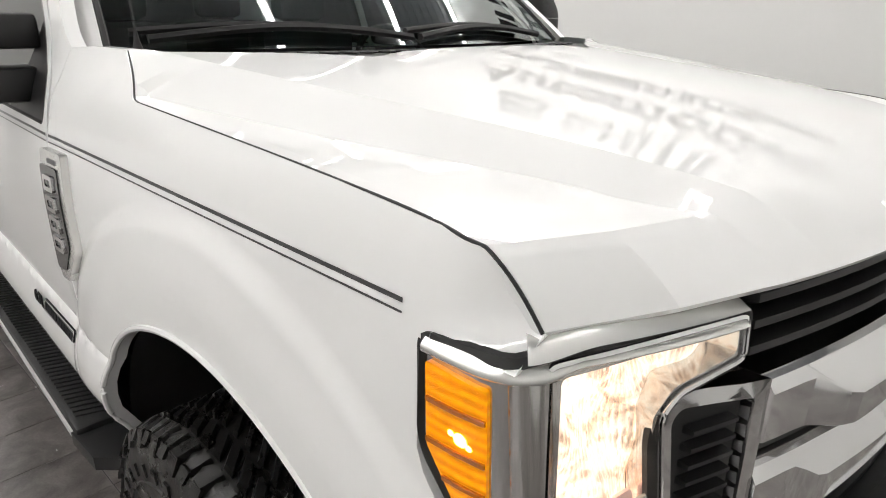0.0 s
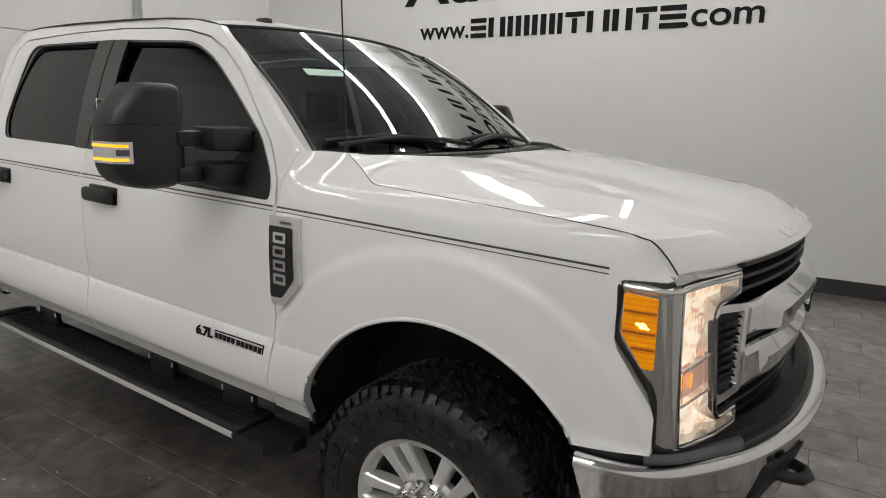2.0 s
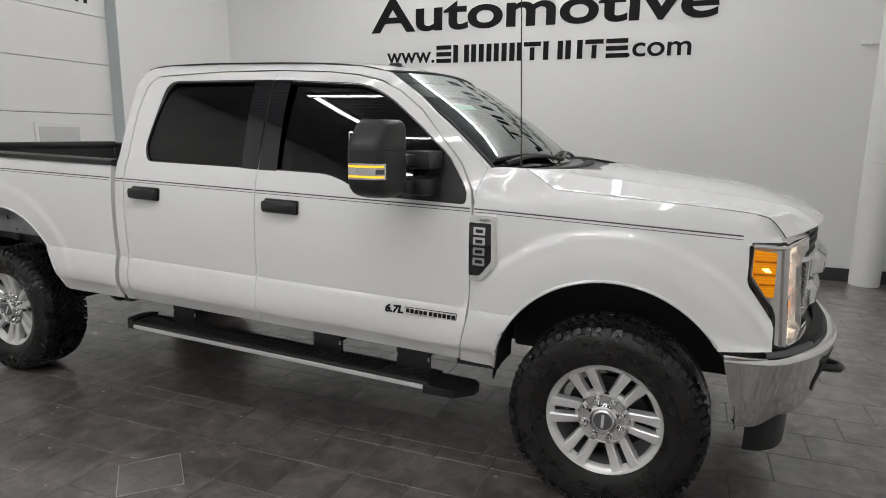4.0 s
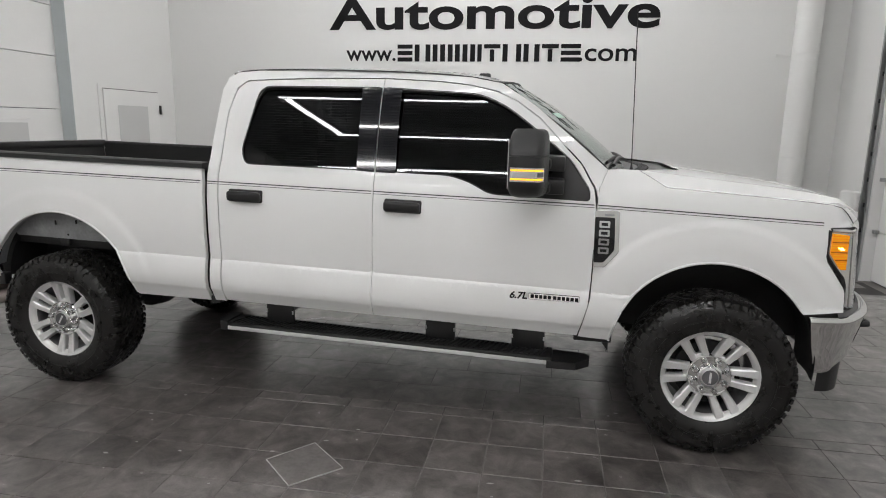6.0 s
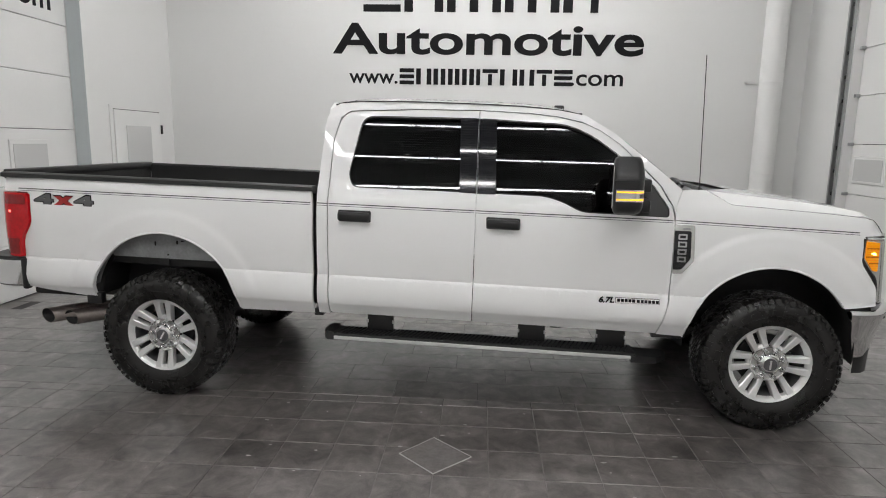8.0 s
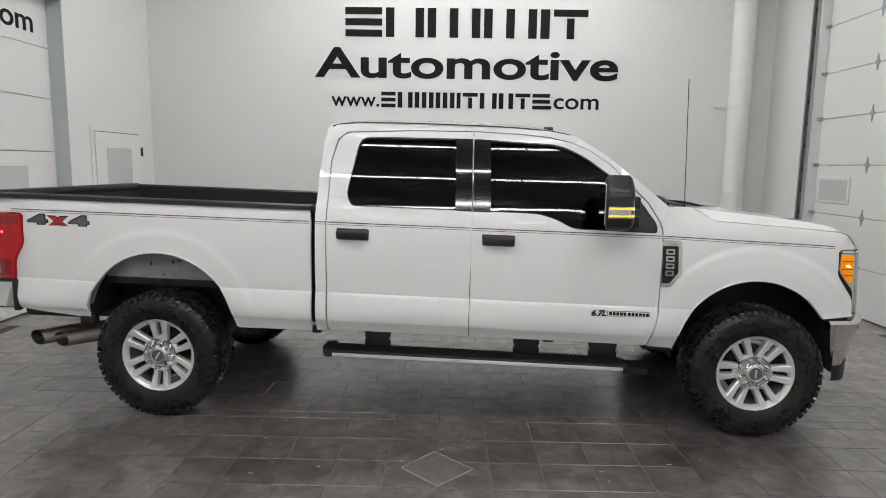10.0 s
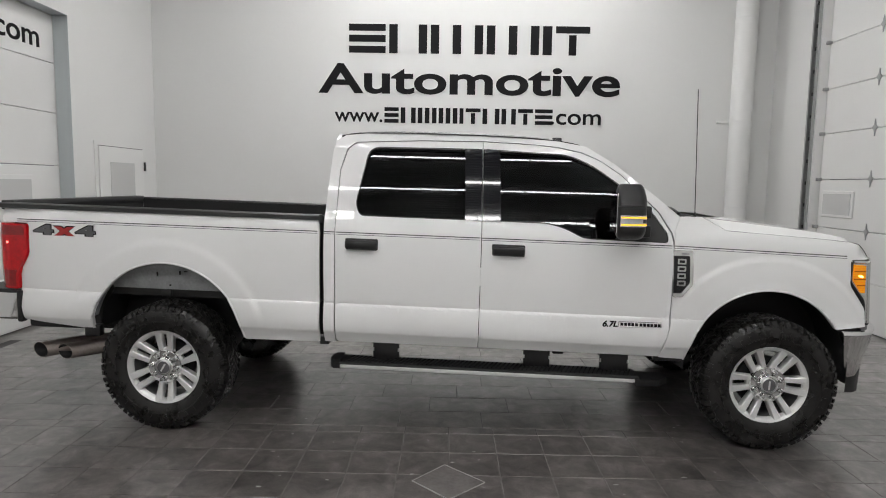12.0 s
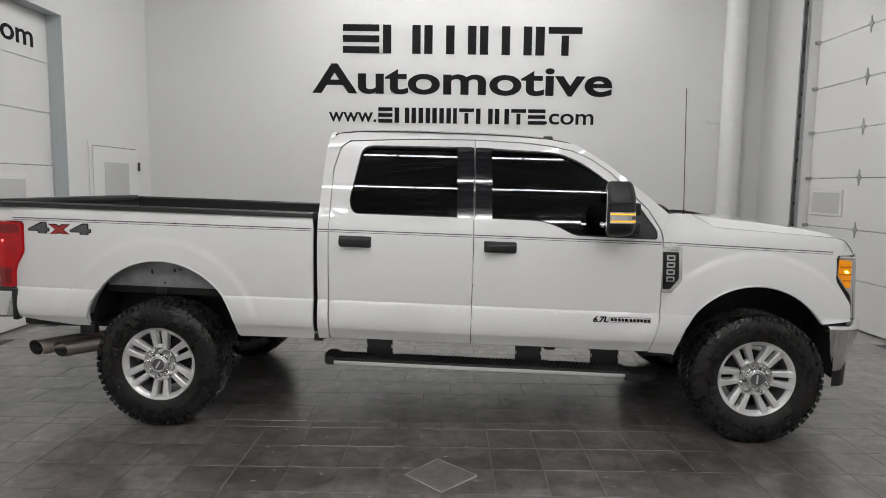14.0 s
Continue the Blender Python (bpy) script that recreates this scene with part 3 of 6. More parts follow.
# doors
rear_edge = [(1.198, 0.668), (2.156 - G, 0.668), (2.166 - G, 1.40), (2.166 - G, 2.046), (1.75, 2.038), (1.30, 2.012), (1.245, 1.965), (1.207, 1.82), (1.194, 1.4)]
front_edge = [(2.156 + G, 0.668), (3.348, 0.668), (3.395, 0.86), (3.405, 1.0), (3.408, 1.40), (3.395, 1.49), (3.32, 1.615), (3.08, 1.852), (2.95, 1.94),
              (2.83, 1.992), (2.68, 2.022), (2.50, 2.038), (2.166 + G, 2.047), (2.166 + G, 1.40)]
rear_hole = bend([(2.148, 1.520), (2.148, 1.992), (1.395, 1.982), (1.318, 1.60), (1.350, 1.520)], [0.02, 0.01, 0.07, 0.05, 0.055])
front_hole = bend([(2.186, 1.520), (2.60, 1.518), (2.72, 1.487), (2.83, 1.430), (3.375, 1.425), (3.376, 1.475), (3.27, 1.632), (3.08, 1.782), (2.90, 1.91), (2.74, 1.975), (2.186, 1.992)],
                  [0.02, 0.05, 0.08, 0.05, 0.03, 0.03, 0.05, 0.05, 0.08, 0.08, 0.01])
rear_door = both("rear_door", skin(bend(rear_edge, [0.02, 0.004, 0, 0.004, 0.05, 0.05, 0.05, 0.05, 0.05]), on_side, [rear_hole], 0.045, 0.03, lines=FOLDS), PAINT)
front_door = both("front_door", skin(front_edge, on_side, [front_hole], 0.045, 0.03, lines=FOLDS), PAINT)


def pane_surf(x, h, depth):
    # barrelled glass that leans in more and more towards the roof
    u = h - 1.49
    return B(x, -(0.924 - 0.275 * u - 0.030 * u * u - 0.359 * u ** 3 - depth), h)


def trim_surf(x, h, depth):
    return B(x, -(side_y(x, h) - 0.004 - depth), h)


def badge_surf(lift):
    return lambda a, b, d: B(a, -(side_y(a, b) + lift - d), b)


def seal_surf(x, h):
    return B(x, -(side_y(x, h) - 0.004), h)


def ring(loop, r=0.007):
    pts = dense(loop, 0.04)
    n, count = len(pts), 6
    verts, faces = [], []
    for i in range(n):
        p, q = Vector(seal_surf(*pts[i])), Vector(seal_surf(*pts[(i + 1) % n])) - Vector(seal_surf(*pts[i - 1]))
        d = q.normalized()
        s = d.cross(Vector((0, 1, 0))).normalized()
        u = s.cross(d)
        verts += [p + s * (r * math.cos(k * 1.0472)) + u * (r * 0.6 * math.sin(k * 1.0472)) for k in range(count)]
    for i in range(n):
        j = (i + 1) % n
        faces += [(i * count + k, i * count + (k + 1) % count, j * count + (k + 1) % count, j * count + k) for k in range(count)]
    return verts, faces


for k in (0, 1):
    flip = flipped if k else (lambda m: m)
    part("window", *flip(skin([p for p in rear_hole], pane_surf, (), 0.03, 0.005, solid=True)), TINTED, rear_door[k], "dark tinted side glass")
    part("pillar_cover", *flip(skin([(2.055, 1.518), (2.1618, 1.516), (2.1618, 1.996), (2.045, 1.994)], lambda a, b, d: pane_surf(a, b, d - 0.020 - 0.08 * (b - 1.49) ** 2), (), 0.05, 0.010)), GLOSSBLK, rear_door[k], "gloss black pillar cover")
    part("seal", *flip(ring(rear_hole)), SEAL, rear_door[k])
    part("window", *flip(skin([p for p in front_hole], pane_surf, (), 0.03, 0.005, solid=True)), TINTED, front_door[k], "dark tinted side glass")
    part("pillar_cover", *flip(skin([(2.1702, 1.516), (2.288, 1.516), (2.282, 1.994), (2.1702, 1.996)], lambda a, b, d: pane_surf(a, b, d - 0.020 - 0.08 * (b - 1.49) ** 2), (), 0.05, 0.010)), GLOSSBLK, front_door[k], "gloss black pillar cover")
    sail = bend([(3.03, 1.432), (3.372, 1.428), (3.373, 1.473), (3.27, 1.628), (3.235, 1.655), (3.20, 1.60), (3.10, 1.50)], 0.02)
    part("mirror_base", *flip(skin(sail, trim_surf, (), 0.05, 0.012)), MIRRORBLK, front_door[k], "black grained mirror base")
    part("seal", *flip(ring(front_hole)), SEAL, front_door[k])

# door handles: a recessed cup with a pull bar
for (x0, door) in ((1.262, rear_door), (2.232, front_door)):
    for k in (0, 1):
        flip = flipped if k else (lambda m: m)
        cup = [(x, -y, z - RAKE * x) for x, y, z in [(a, -b, c) for a, b, c in box(x0, x0 + 0.222, -0.982, -0.955, 1.293, 1.374, 0.012)[0]]], box(x0, x0 + 0.222, -0.982, -0.955, 1.293, 1.374, 0.012)[1]
        part("handle_cup", *flip(cup), BLACKTRIM, door[k], "black handle surround")
        bar = box(x0 + 0.004, x0 + 0.218, -1.022, -0.984, 1.303, 1.364, 0.018, 3)
        part("handle", *flip(([(x, y, z - RAKE * x) for x, y, z in bar[0]], bar[1])), BLACKTRIM, door[k], "black grained pull handle")

# cab shell: pillars, sills and roof rail round the doors
roof_edge = curve([(1.14, 1.98), (1.17, 2.035), (1.22, 2.062), (1.36, 2.078), (1.74, 2.088), (2.11, 2.088), (2.41, 2.083), (2.68, 2.066), (2.86, 2.030), (3.05, 1.92), (3.465, 1.60)])
cab_in = [(1.190, 0.66), (1.188, 1.4), (1.200, 1.822), (1.238, 1.970), (1.297, 2.018), (1.75, 2.0445), (2.166, 2.053), (2.50, 2.044), (2.68, 2.028), (2.835, 1.998),
          (2.955, 1.946), (3.086, 1.858), (3.327, 1.619), (3.402, 1.494), (3.416, 1.44)]
cab_out = [(3.421, 1.50), (3.4605, 1.596), (3.30, 1.728), (3.05, 1.925), (2.86, 2.040), (2.68, 2.070), (2.41, 2.084), (2.11, 2.088), (1.74, 2.088), (1.36, 2.080), (1.22, 2.064), (1.17, 2.030),
           (1.145, 1.96), (1.118, 1.5), (1.118, 0.66)]
both("cab_side", skin(cab_in + cab_out, on_side, step=0.04, thick=0.03, lines=FOLDS), PAINT)
sill = [(x, y, z - RAKE * x) for x, y, z in box(1.13, 3.50, -0.915, -0.80, 0.655, 0.71, 0.015)[0]], box(1.13, 3.50, -0.915, -0.80, 0.655, 0.71, 0.015)[1]
both("sill", sill, BLACKTRIM)


def roof_surf(u, v):
    y = -0.705 + 1.41 * v
    e = abs(y) / 0.705
    x = 1.15 + (2.80 + 0.10 * (1 - e * e) - 1.15) * u
    edge = roof_edge(min(x, 2.80)) - (0.0 if x < 2.7 else 0.045 * ((x - 2.7) / 0.2) ** 2)
    drop = 0.10 * max(0.0, 1 - u / 0.05) ** 2
    return B(x, y, edge - 0.002 + 0.058 * (1 - e ** 2.4) - drop)


part("roof", *sheet(40, 30, lambda u, v: roof_surf(v, u)), PAINT, truck)
rails = [(x, roof_edge(x) + 0.004) for x in np.linspace(1.19, 2.82, 30)]
both("roof_moulding", tube([B(x, -(SIDE(min(h, 2.085)) - 0.012), h) for x, h in rails], 0.007, 6), SEAL, label="black roof drip moulding")
bump = box(-0.035, 0.035, -0.022, 0.022, -0.02, 0.012, 0.010, 3)
part("roof_aerial", *moved(bump, Matrix.Translation(B(2.71, -0.38, 2.108))), BLACKTRIM, truck, "small black roof aerial pod")

# windscreen, rear window and the back of the cab
def screen(u, v, depth=0.0):
    y0 = -1 + 2 * u
    e = y0 * y0
    bottom = (3.60 - 0.135 * e, 0.828 * y0, 1.588)
    top = (2.895 - 0.095 * e, 0.692 * y0, 2.075 - 0.03 * e)
    x = bottom[0] + (top[0] - bottom[0]) * v
    return B(x + 0.03 * math.sin(math.pi * v) - depth, bottom[1] + (top[1] - bottom[1]) * v, bottom[2] + (top[2] - bottom[2]) * v + 0.018 * math.sin(math.pi * v))


glass = sheet(30, 20, screen)
inner = sheet(30, 20, lambda u, v: screen(u, v, 0.006))
part("windscreen", *joined(glass, (inner[0], [tuple(reversed(f)) for f in inner[1]])), WSGLASS, truck, "clear windscreen reflecting the lights")
edge = [(0, t) for t in np.linspace(0, 1, 12)] + [(t, 1) for t in np.linspace(0, 1, 16)] + [(1, t) for t in np.linspace(1, 0, 12)]
part("windscreen_seal", *tube([screen(u, v) for u, v in edge], 0.008, 6), SEAL, truck)
part("inspection_sticker", *prism([(0, 0), (1, 0), (1, 1), (0, 1)], lambda a, b, d: Vector(screen(0.118 + 0.120 * a, 0.548 + 0.055 * b, -0.0015 - d)), 0.001, 0.0), PAPER, truck, "pale green windscreen sticker", smooth=0)
both("pillar_inner", sheet(12, 2, lambda u, v: (lambda p, q: tuple(Vector(p).lerp(Vector(q), v)))(screen(0.0, u, 0.004), B(3.43 - 0.62 * u, -(SIDE(1.56 + 0.46 * u) - 0.012), 1.56 + 0.46 * u))), PAINT)
back = skin([(-0.90, 0.70), (0.90, 0.70), (0.93, 1.5), (0.72, 2.03), (0.6, 2.08), (-0.6, 2.08), (-0.72, 2.03), (-0.93, 1.5)],
            lambda y, h, d: B(1.122 + 0.03 * ease((h - 1.5) / 0.5) + d, y, h), [bend([(-0.66, 1.55), (0.66, 1.55), (0.58, 1.95), (-0.58, 1.95)], 0.05)], 0.1, 0.03)
part("cab_back", *back, PAINT, truck)
part("rear_window", *skin(bend([(-0.66, 1.55), (0.66, 1.55), (0.58, 1.95), (-0.58, 1.95)], 0.05), lambda y, h, d: B(1.13 + 0.03 * ease((h - 1.5) / 0.5) + d, y, h), (), 0.2, 0.005, solid=True), TINTED, truck)

# dark cabin behind the glass
part("cabin_floor", *box(1.16, 3.5, -0.88, 0.88, 0.70, 0.74), CABIN, truck, smooth=0)
part("dashboard", *sheet(24, 10, lambda u, v: B(3.10 + 0.46 * v + 0.04 * (1 - (2 * u - 1) ** 2), -0.86 + 1.72 * u, 1.05 + 0.47 * ease(v * 2.2) - 0.02 * v)), CABIN, truck, "dark dashboard behind the windscreen")
for y in (-0.42, 0.42):
    for x in (2.30, 1.45):
        seat = [(a, b, c - RAKE * a) for a, b, c in joined(box(x - 0.05, x + 0.5, y - 0.27, y + 0.27, 0.80, 1.05, 0.05), box(x - 0.12, x + 0.06, y - 0.26, y + 0.26, 1.0, 1.62, 0.06), box(x - 0.1, x + 0.01, y - 0.13, y + 0.13, 1.63, 1.82, 0.04))[0]]
        part("cabin_seat", seat, joined(box(0, 1, 0, 1, 0, 1, 0.05), box(0, 1, 0, 1, 0, 1, 0.06), box(0, 1, 0, 1, 0, 1, 0.04))[1], CABIN, truck)
wheel_rim = lathe([(0.19 + 0.014 * math.cos(a), 0.014 * math.sin(a)) for a in np.linspace(0, 5.5, 8)], 28, True)
part("steering_wheel", *moved(wheel_rim, Matrix.Translation(B(2.98, 0.42, 1.45)) @ Matrix.Rotation(radians(65), 4, "Y") @ Matrix.Rotation(radians(90), 4, "X")), CABIN, truck)

# hood with its raised dome and folded nose


def hood_front(y):
    return 4.925 - 0.228 * (abs(y) / 0.85) ** 2.2


def CREASE_A(x):
    u = x - 3.62
    return 0.778 - 0.205 * u - 0.035 * u * u


def CROWN(x):
    """Middle line of the hood, falling faster and faster towards the nose."""
    u = max(0.0, (x - 3.6) / 1.2)
    return 1.623 - 0.11 * u - 0.01 * u * u - 0.0314 * u ** 7


def RISE_A(x):
    u = (x - 3.6) / 1.2
    return CROWN(x) - 0.026 + 0.016 * u * u


def CREASE_B(x):
    u = x - 3.74
    return 0.868 - 0.205 * u - 0.10 * u * u


def RISE_B(x):
    u = x - 3.74
    return 1.520 - 0.055 * u - 0.014 * u * u


def hood_section(x):
    """Gap edge, outer crease, inner crease and middle of the hood at a station: (y, h) each."""
    xe = min(x, 4.627)
    e = HEDGE(xe)
    w = side_y(xe, e) - 0.007
    ya, ha = min(CREASE_A(x), w - 0.012), max(RISE_A(x), e + 0.004)
    yb = min(CREASE_B(x), w - 0.004) if x > 3.74 else w - 0.004
    hb = min(ha - 0.001, max(RISE_B(x), e - 0.004) if x > 3.74 else e + 0.001)
    return (w, e), (max(yb, ya + 0.004), hb), (ya, ha), (0.0, ha + CROWN(x) - RISE_A(x))


ACROSS = [(0, t) for t in (0, 0.5, 0.97)] + [(1, t) for t in (0.0, 0.03, 0.5, 0.97)] + [(2, t) for t in (0, 0.008, 0.03)] + [(2, 0.06 + 0.94 * q / 24) for q in range(25)]


def hood_point(k, t, x):
    sect = hood_section(x)
    (ya, ha), (yb, hb) = sect[k], sect[k + 1]
    y = ya + (yb - ya) * t
    return y, ha + (hb - ha) * (1 - (1 - t) ** 2 if k == 2 else t)


def hood_break(y):
    return 4.627 + 0.165 * max(0.0, 1 - (abs(y) / 0.867) ** 2) ** 0.85


def hood_back(y):
    return 3.627 + 0.24 * min(1.0, max(0.0, (0.80 - abs(y)) / 0.37)) + 0.035 * max(0.0, 1 - abs(abs(y) - 0.41) / 0.10)


shares = list(np.linspace(0, 0.16, 15)) + list(np.linspace(0.175, 1.0, 50))
half_rows = []
for k, t in ACROSS:
    row = []
    for f in shares:
        x = 3.627 + 1.0 * f
        for _ in range(14):
            y, h = hood_point(k, t, x)
            x = hood_back(y) + f * (hood_break(y) - hood_back(y))
        row.append((x, y, h))
    x0, y0, h0 = row[-1]
    y1 = y0 * 0.985
    lip = 1.384 + 0.034 * (1 - (abs(y0) / 0.867) ** 1.6)
    for q in range(1, 11):
        q = q / 10
        row.append((x0 + (hood_front(y1) - x0) * q, y0 + (y1 - y0) * q, h0 + (lip - h0) * (0.58 * q + 0.42 * q * q)))
    row.append((row[-1][0] - 0.006, y1, lip - 0.008))
    row.append((row[-1][0] - 0.05, y1, lip - 0.012))
    half_rows.append(row)
turned = [(half_rows[0][j][0], half_rows[0][j][1] - 0.001, half_rows[0][j][2] - 0.025) for j in range(len(half_rows[0]))]
half_rows = [turned] + half_rows
rows_all = [[(x, -y, h) for x, y, h in r] for r in half_rows] + [r for r in reversed(half_rows[:-1])]
n = len(rows_all[0])
hood_v = [B(*p) for r in rows_all for p in r]
hood_f = [(i * n + j, i * n + j + 1, (i + 1) * n + j + 1, (i + 1) * n + j) for i in range(len(rows_all) - 1) for j in range(n - 1)]
part("hood", hood_v, hood_f, PAINT, truck, smooth=12)
# black bar laid along the panel gap in place of its shade
seam = [B(p[0], -(p[1] + 0.0035), p[2] - 0.0005) for p in half_rows[1][:-2]]
both("hood_gap", tube(seam, 0.0022, 6), SEAL)
HNOSE = hood_section(4.79)[3][1]
for k in range(9):
    y = -0.30 + 0.066 * k + (0.02 if k > 4 else 0.0)
    nose = [(0, 0), (0.046, 0), (0.046, 0.040), (0, 0.040)]
    part("hood_emblem_bar", *prism(bend(nose, 0.012), lambda a, b, d: (lambda c: (lambda q: B(hood_break(c) + (hood_front(c) - hood_break(c)) * q + d * 0.6, c, HNOSE + (1.414 - HNOSE) * (0.58 * q + 0.42 * q * q) + d))(0.88 - 0.30 * b / 0.040))(y + a), 0.0022, -0.01), PAINT, truck, "raised body-colour block", smooth=0)

# cowl, wipers, aerial
def cowl_x(y):
    return 3.624 + 0.235 * min(1.0, max(0.0, (0.80 - abs(y)) / 0.37)) + 0.03 + 0.035 * max(0.0, 1 - abs(abs(y) - 0.41) / 0.10)


part("cowl", *sheet(41, 6, lambda u, v: (lambda y: B(3.465 + 0.135 * (1 - (y / 0.84) ** 2) + (cowl_x(y) - 3.465 - 0.135 * (1 - (y / 0.84) ** 2)) * v, y, 1.580 - 0.003 * v))(-0.838 + 1.676 * u)), BLACKTRIM, truck, "black plastic cowl grille")
for k in range(26):
    y = -0.66 + 1.32 * k / 25
    part("cowl_slat", *moved(box(-0.03, 0.035, -0.012, 0.012, 0.0, 0.006, 0.002, 1), Matrix.Translation(B(3.72 - 0.14 * (y / 0.8) ** 2, y, 1.580))), SEAL, truck)
for y0, y1 in ((-0.74, -0.05), (-0.02, 0.62)):
    arm = [screen((y + 0.812) / 1.624, 0.045 + 0.05 * math.sin(math.pi * t), -0.035) for t, y in [(i / 10, y0 + (y1 - y0) * i / 10) for i in range(11)]]
    wiper = part("wiper", *tube(arm, 0.011, 6), BLACKTRIM, truck, "black windscreen wiper")
    blade = [screen((y + 0.812) / 1.624, 0.075 + 0.03 * math.sin(math.pi * t), -0.022) for t, y in [(i / 10, y0 - 0.03 + (y1 - y0) * 0.9 * i / 10) for i in range(11)]]
    part("wiper_blade", *tube(blade, 0.009, 6), SEAL, wiper)
mast_foot = lathe([(0.0, 0.045), (0.0035, 0.044), (0.006, 0.025), (0.011, 0.008), (0.013, 0.0), (0.013, -0.03)], 18)
aerial = part("aerial_base", *moved(mast_foot, Matrix.Translation(B(3.588, -0.806, 1.588)) @ Matrix.Rotation(radians(90), 4, "X")), BLACKTRIM, truck)
part("aerial_mast", *tube([B(3.588, -0.806, 1.62), B(3.562, -0.812, 2.43)], 0.0028, 6), SEAL, aerial, "thin black aerial mast")

# pinstripes and badges
for h, w in ((1.409, 0.006), (1.395, 0.003)):
    for x0, x1 in ((-0.98, 1.075), (1.12, 1.19), (1.20, 2.155), (2.165, 3.40), (3.418, 4.545)):
        def line_surf(u, v):
            x = x0 + (x1 - x0) * u
            hh = h + w * (v - 0.5) - 0.024 * max(0.0, x - 3.45)
            return B(x, -(side_y(x, hh) + 0.0012), hh)
        both("pinstripe", sheet(max(4, int((x1 - x0) / 0.05)), 2, line_surf), STRIPE, label="thin dark grey pinstripe")


vent_out = bend([(3.405, 1.384), (3.532, 1.384), (3.540, 1.165), (3.470, 1.080), (3.412, 1.076), (3.410, 1.12)], 0.012)
vent_in = bend([(3.407, 1.350), (3.510, 1.350), (3.516, 1.176), (3.462, 1.106), (3.411, 1.104)], 0.01)
for k in (0, 1):
    flip = flipped if k else (lambda m: m)
    vent = part("side_vent", *flip(skin(vent_out, badge_surf(0.016), (), 0.03, 0.022)), SILVERGREY, truck, "chrome fender vent badge")
    part("vent_insert", *flip(skin(vent_in, badge_surf(0.019), (), 0.03, 0.006)), GLOSSBLK, vent, "black ribbed vent insert")
    for i in range(4):
        h0 = 1.295 - 0.047 * i
        cell = bend([(3.430, h0), (3.486, h0), (3.486, h0 + 0.036), (3.430, h0 + 0.036)], 0.006)
        hole = bend([(3.441, h0 + 0.010), (3.475, h0 + 0.010), (3.475, h0 + 0.026), (3.441, h0 + 0.026)], 0.003)
        part("vent_bar", *flip(skin(cell, badge_surf(0.023), [hole], 0.02, 0.006)), CHROME, vent)
    part("vent_bar", *flip(skin([(3.455, 1.358), (3.505, 1.358), (3.505, 1.368), (3.455, 1.368)], badge_surf(0.0175), (), 0.02, 0.002)), BADGEGREY, vent)
    engine = part("engine_badge", *flip(skin(bend([(3.075, 0.867), (3.348, 0.873), (3.348, 0.902), (3.075, 0.898)], 0.004), badge_surf(0.006), (), 0.03, 0.008)), CHROME, truck, "small chrome and black engine badge")
    part("badge_border", *flip(skin(bend([(3.0735, 0.8655), (3.350, 0.8715), (3.350, 0.9038), (3.0735, 0.8998)], 0.004), badge_surf(0.004), (), 0.03, 0.005)), LETTER, engine)
    for i in range(11):
        x0 = 3.085 + 0.0235 * i + (0.006 if i > 4 else 0)
        part("badge_bar", *flip(skin([(x0, 0.875), (x0 + 0.018, 0.875), (x0 + 0.018, 0.894), (x0, 0.894)], badge_surf(0.0075), (), 0.03, 0.002)), LETTER, engine)
    litre = letters("6.7L", 0.100, 0.042, 0.004, 0.035)
    mesh = [(2.965 + x + 0.25 * w, -(side_y(3.0, 0.88) + 0.003) + y, 0.862 + w - RAKE * 3.0) for x, y, w in litre[0]], litre[1]
    if k == 0:
        part("displacement_badge", *mesh, LETTER, truck, "dark displacement badge", smooth=0)
    for word, x0, wide, mat in (("4", -0.862, 0.135, BADGEGREY), ("x", -0.722, 0.145, BADGERED), ("4", -0.572, 0.135, BADGEGREY)):
        text = letters(word, wide, 0.072 if word == "4" else 0.062, 0.002, 0.05)
        back = letters(word, wide + 0.014, 0.086 if word == "4" else 0.076, 0.001, 0.085)
        if k == 0:
            part("decal_edge", *([(x0 - 0.007 + x, -(side_y(-0.65, 1.34) + 0.0015) + y, 1.300 + w - RAKE * (x0 + x)) for x, y, w in back[0]], back[1]), LETTER, truck, smooth=0)
        if k == 0:
            part("decal", *([(x0 + x, -(side_y(-0.65, 1.34) + 0.002) + y, 1.307 + w + 0.0 - RAKE * (x0 + x)) for x, y, w in text[0]], text[1]), mat, truck, "four-wheel-drive decal on the bedside", smooth=0)

# bed: outer sides, liner, rails, tailgate
bed_out = [(1.085, 0.655), (1.088, 1.40), (1.075, 1.490), (-1.10, 1.494), (-1.105, 1.385), (-0.925, 1.383), (-0.905, 1.365), (-0.903, 1.19), (-0.915, 1.155), (-0.962, 1.08),
           (-0.978, 1.03), (-0.985, 0.925), (-0.995, 0.90), (-0.985, 0.72), (-0.47, 0.664)] + arch(0.035, 0.625, 0.525, 172, 4) + [(0.572, 0.648)]


def bed_surf(x, h, depth):
    y = side_y(x, h) + 0.0
    y -= 0.03 * ease((-0.80 - x) / 0.3)
    return B(x, -(y - depth), h)


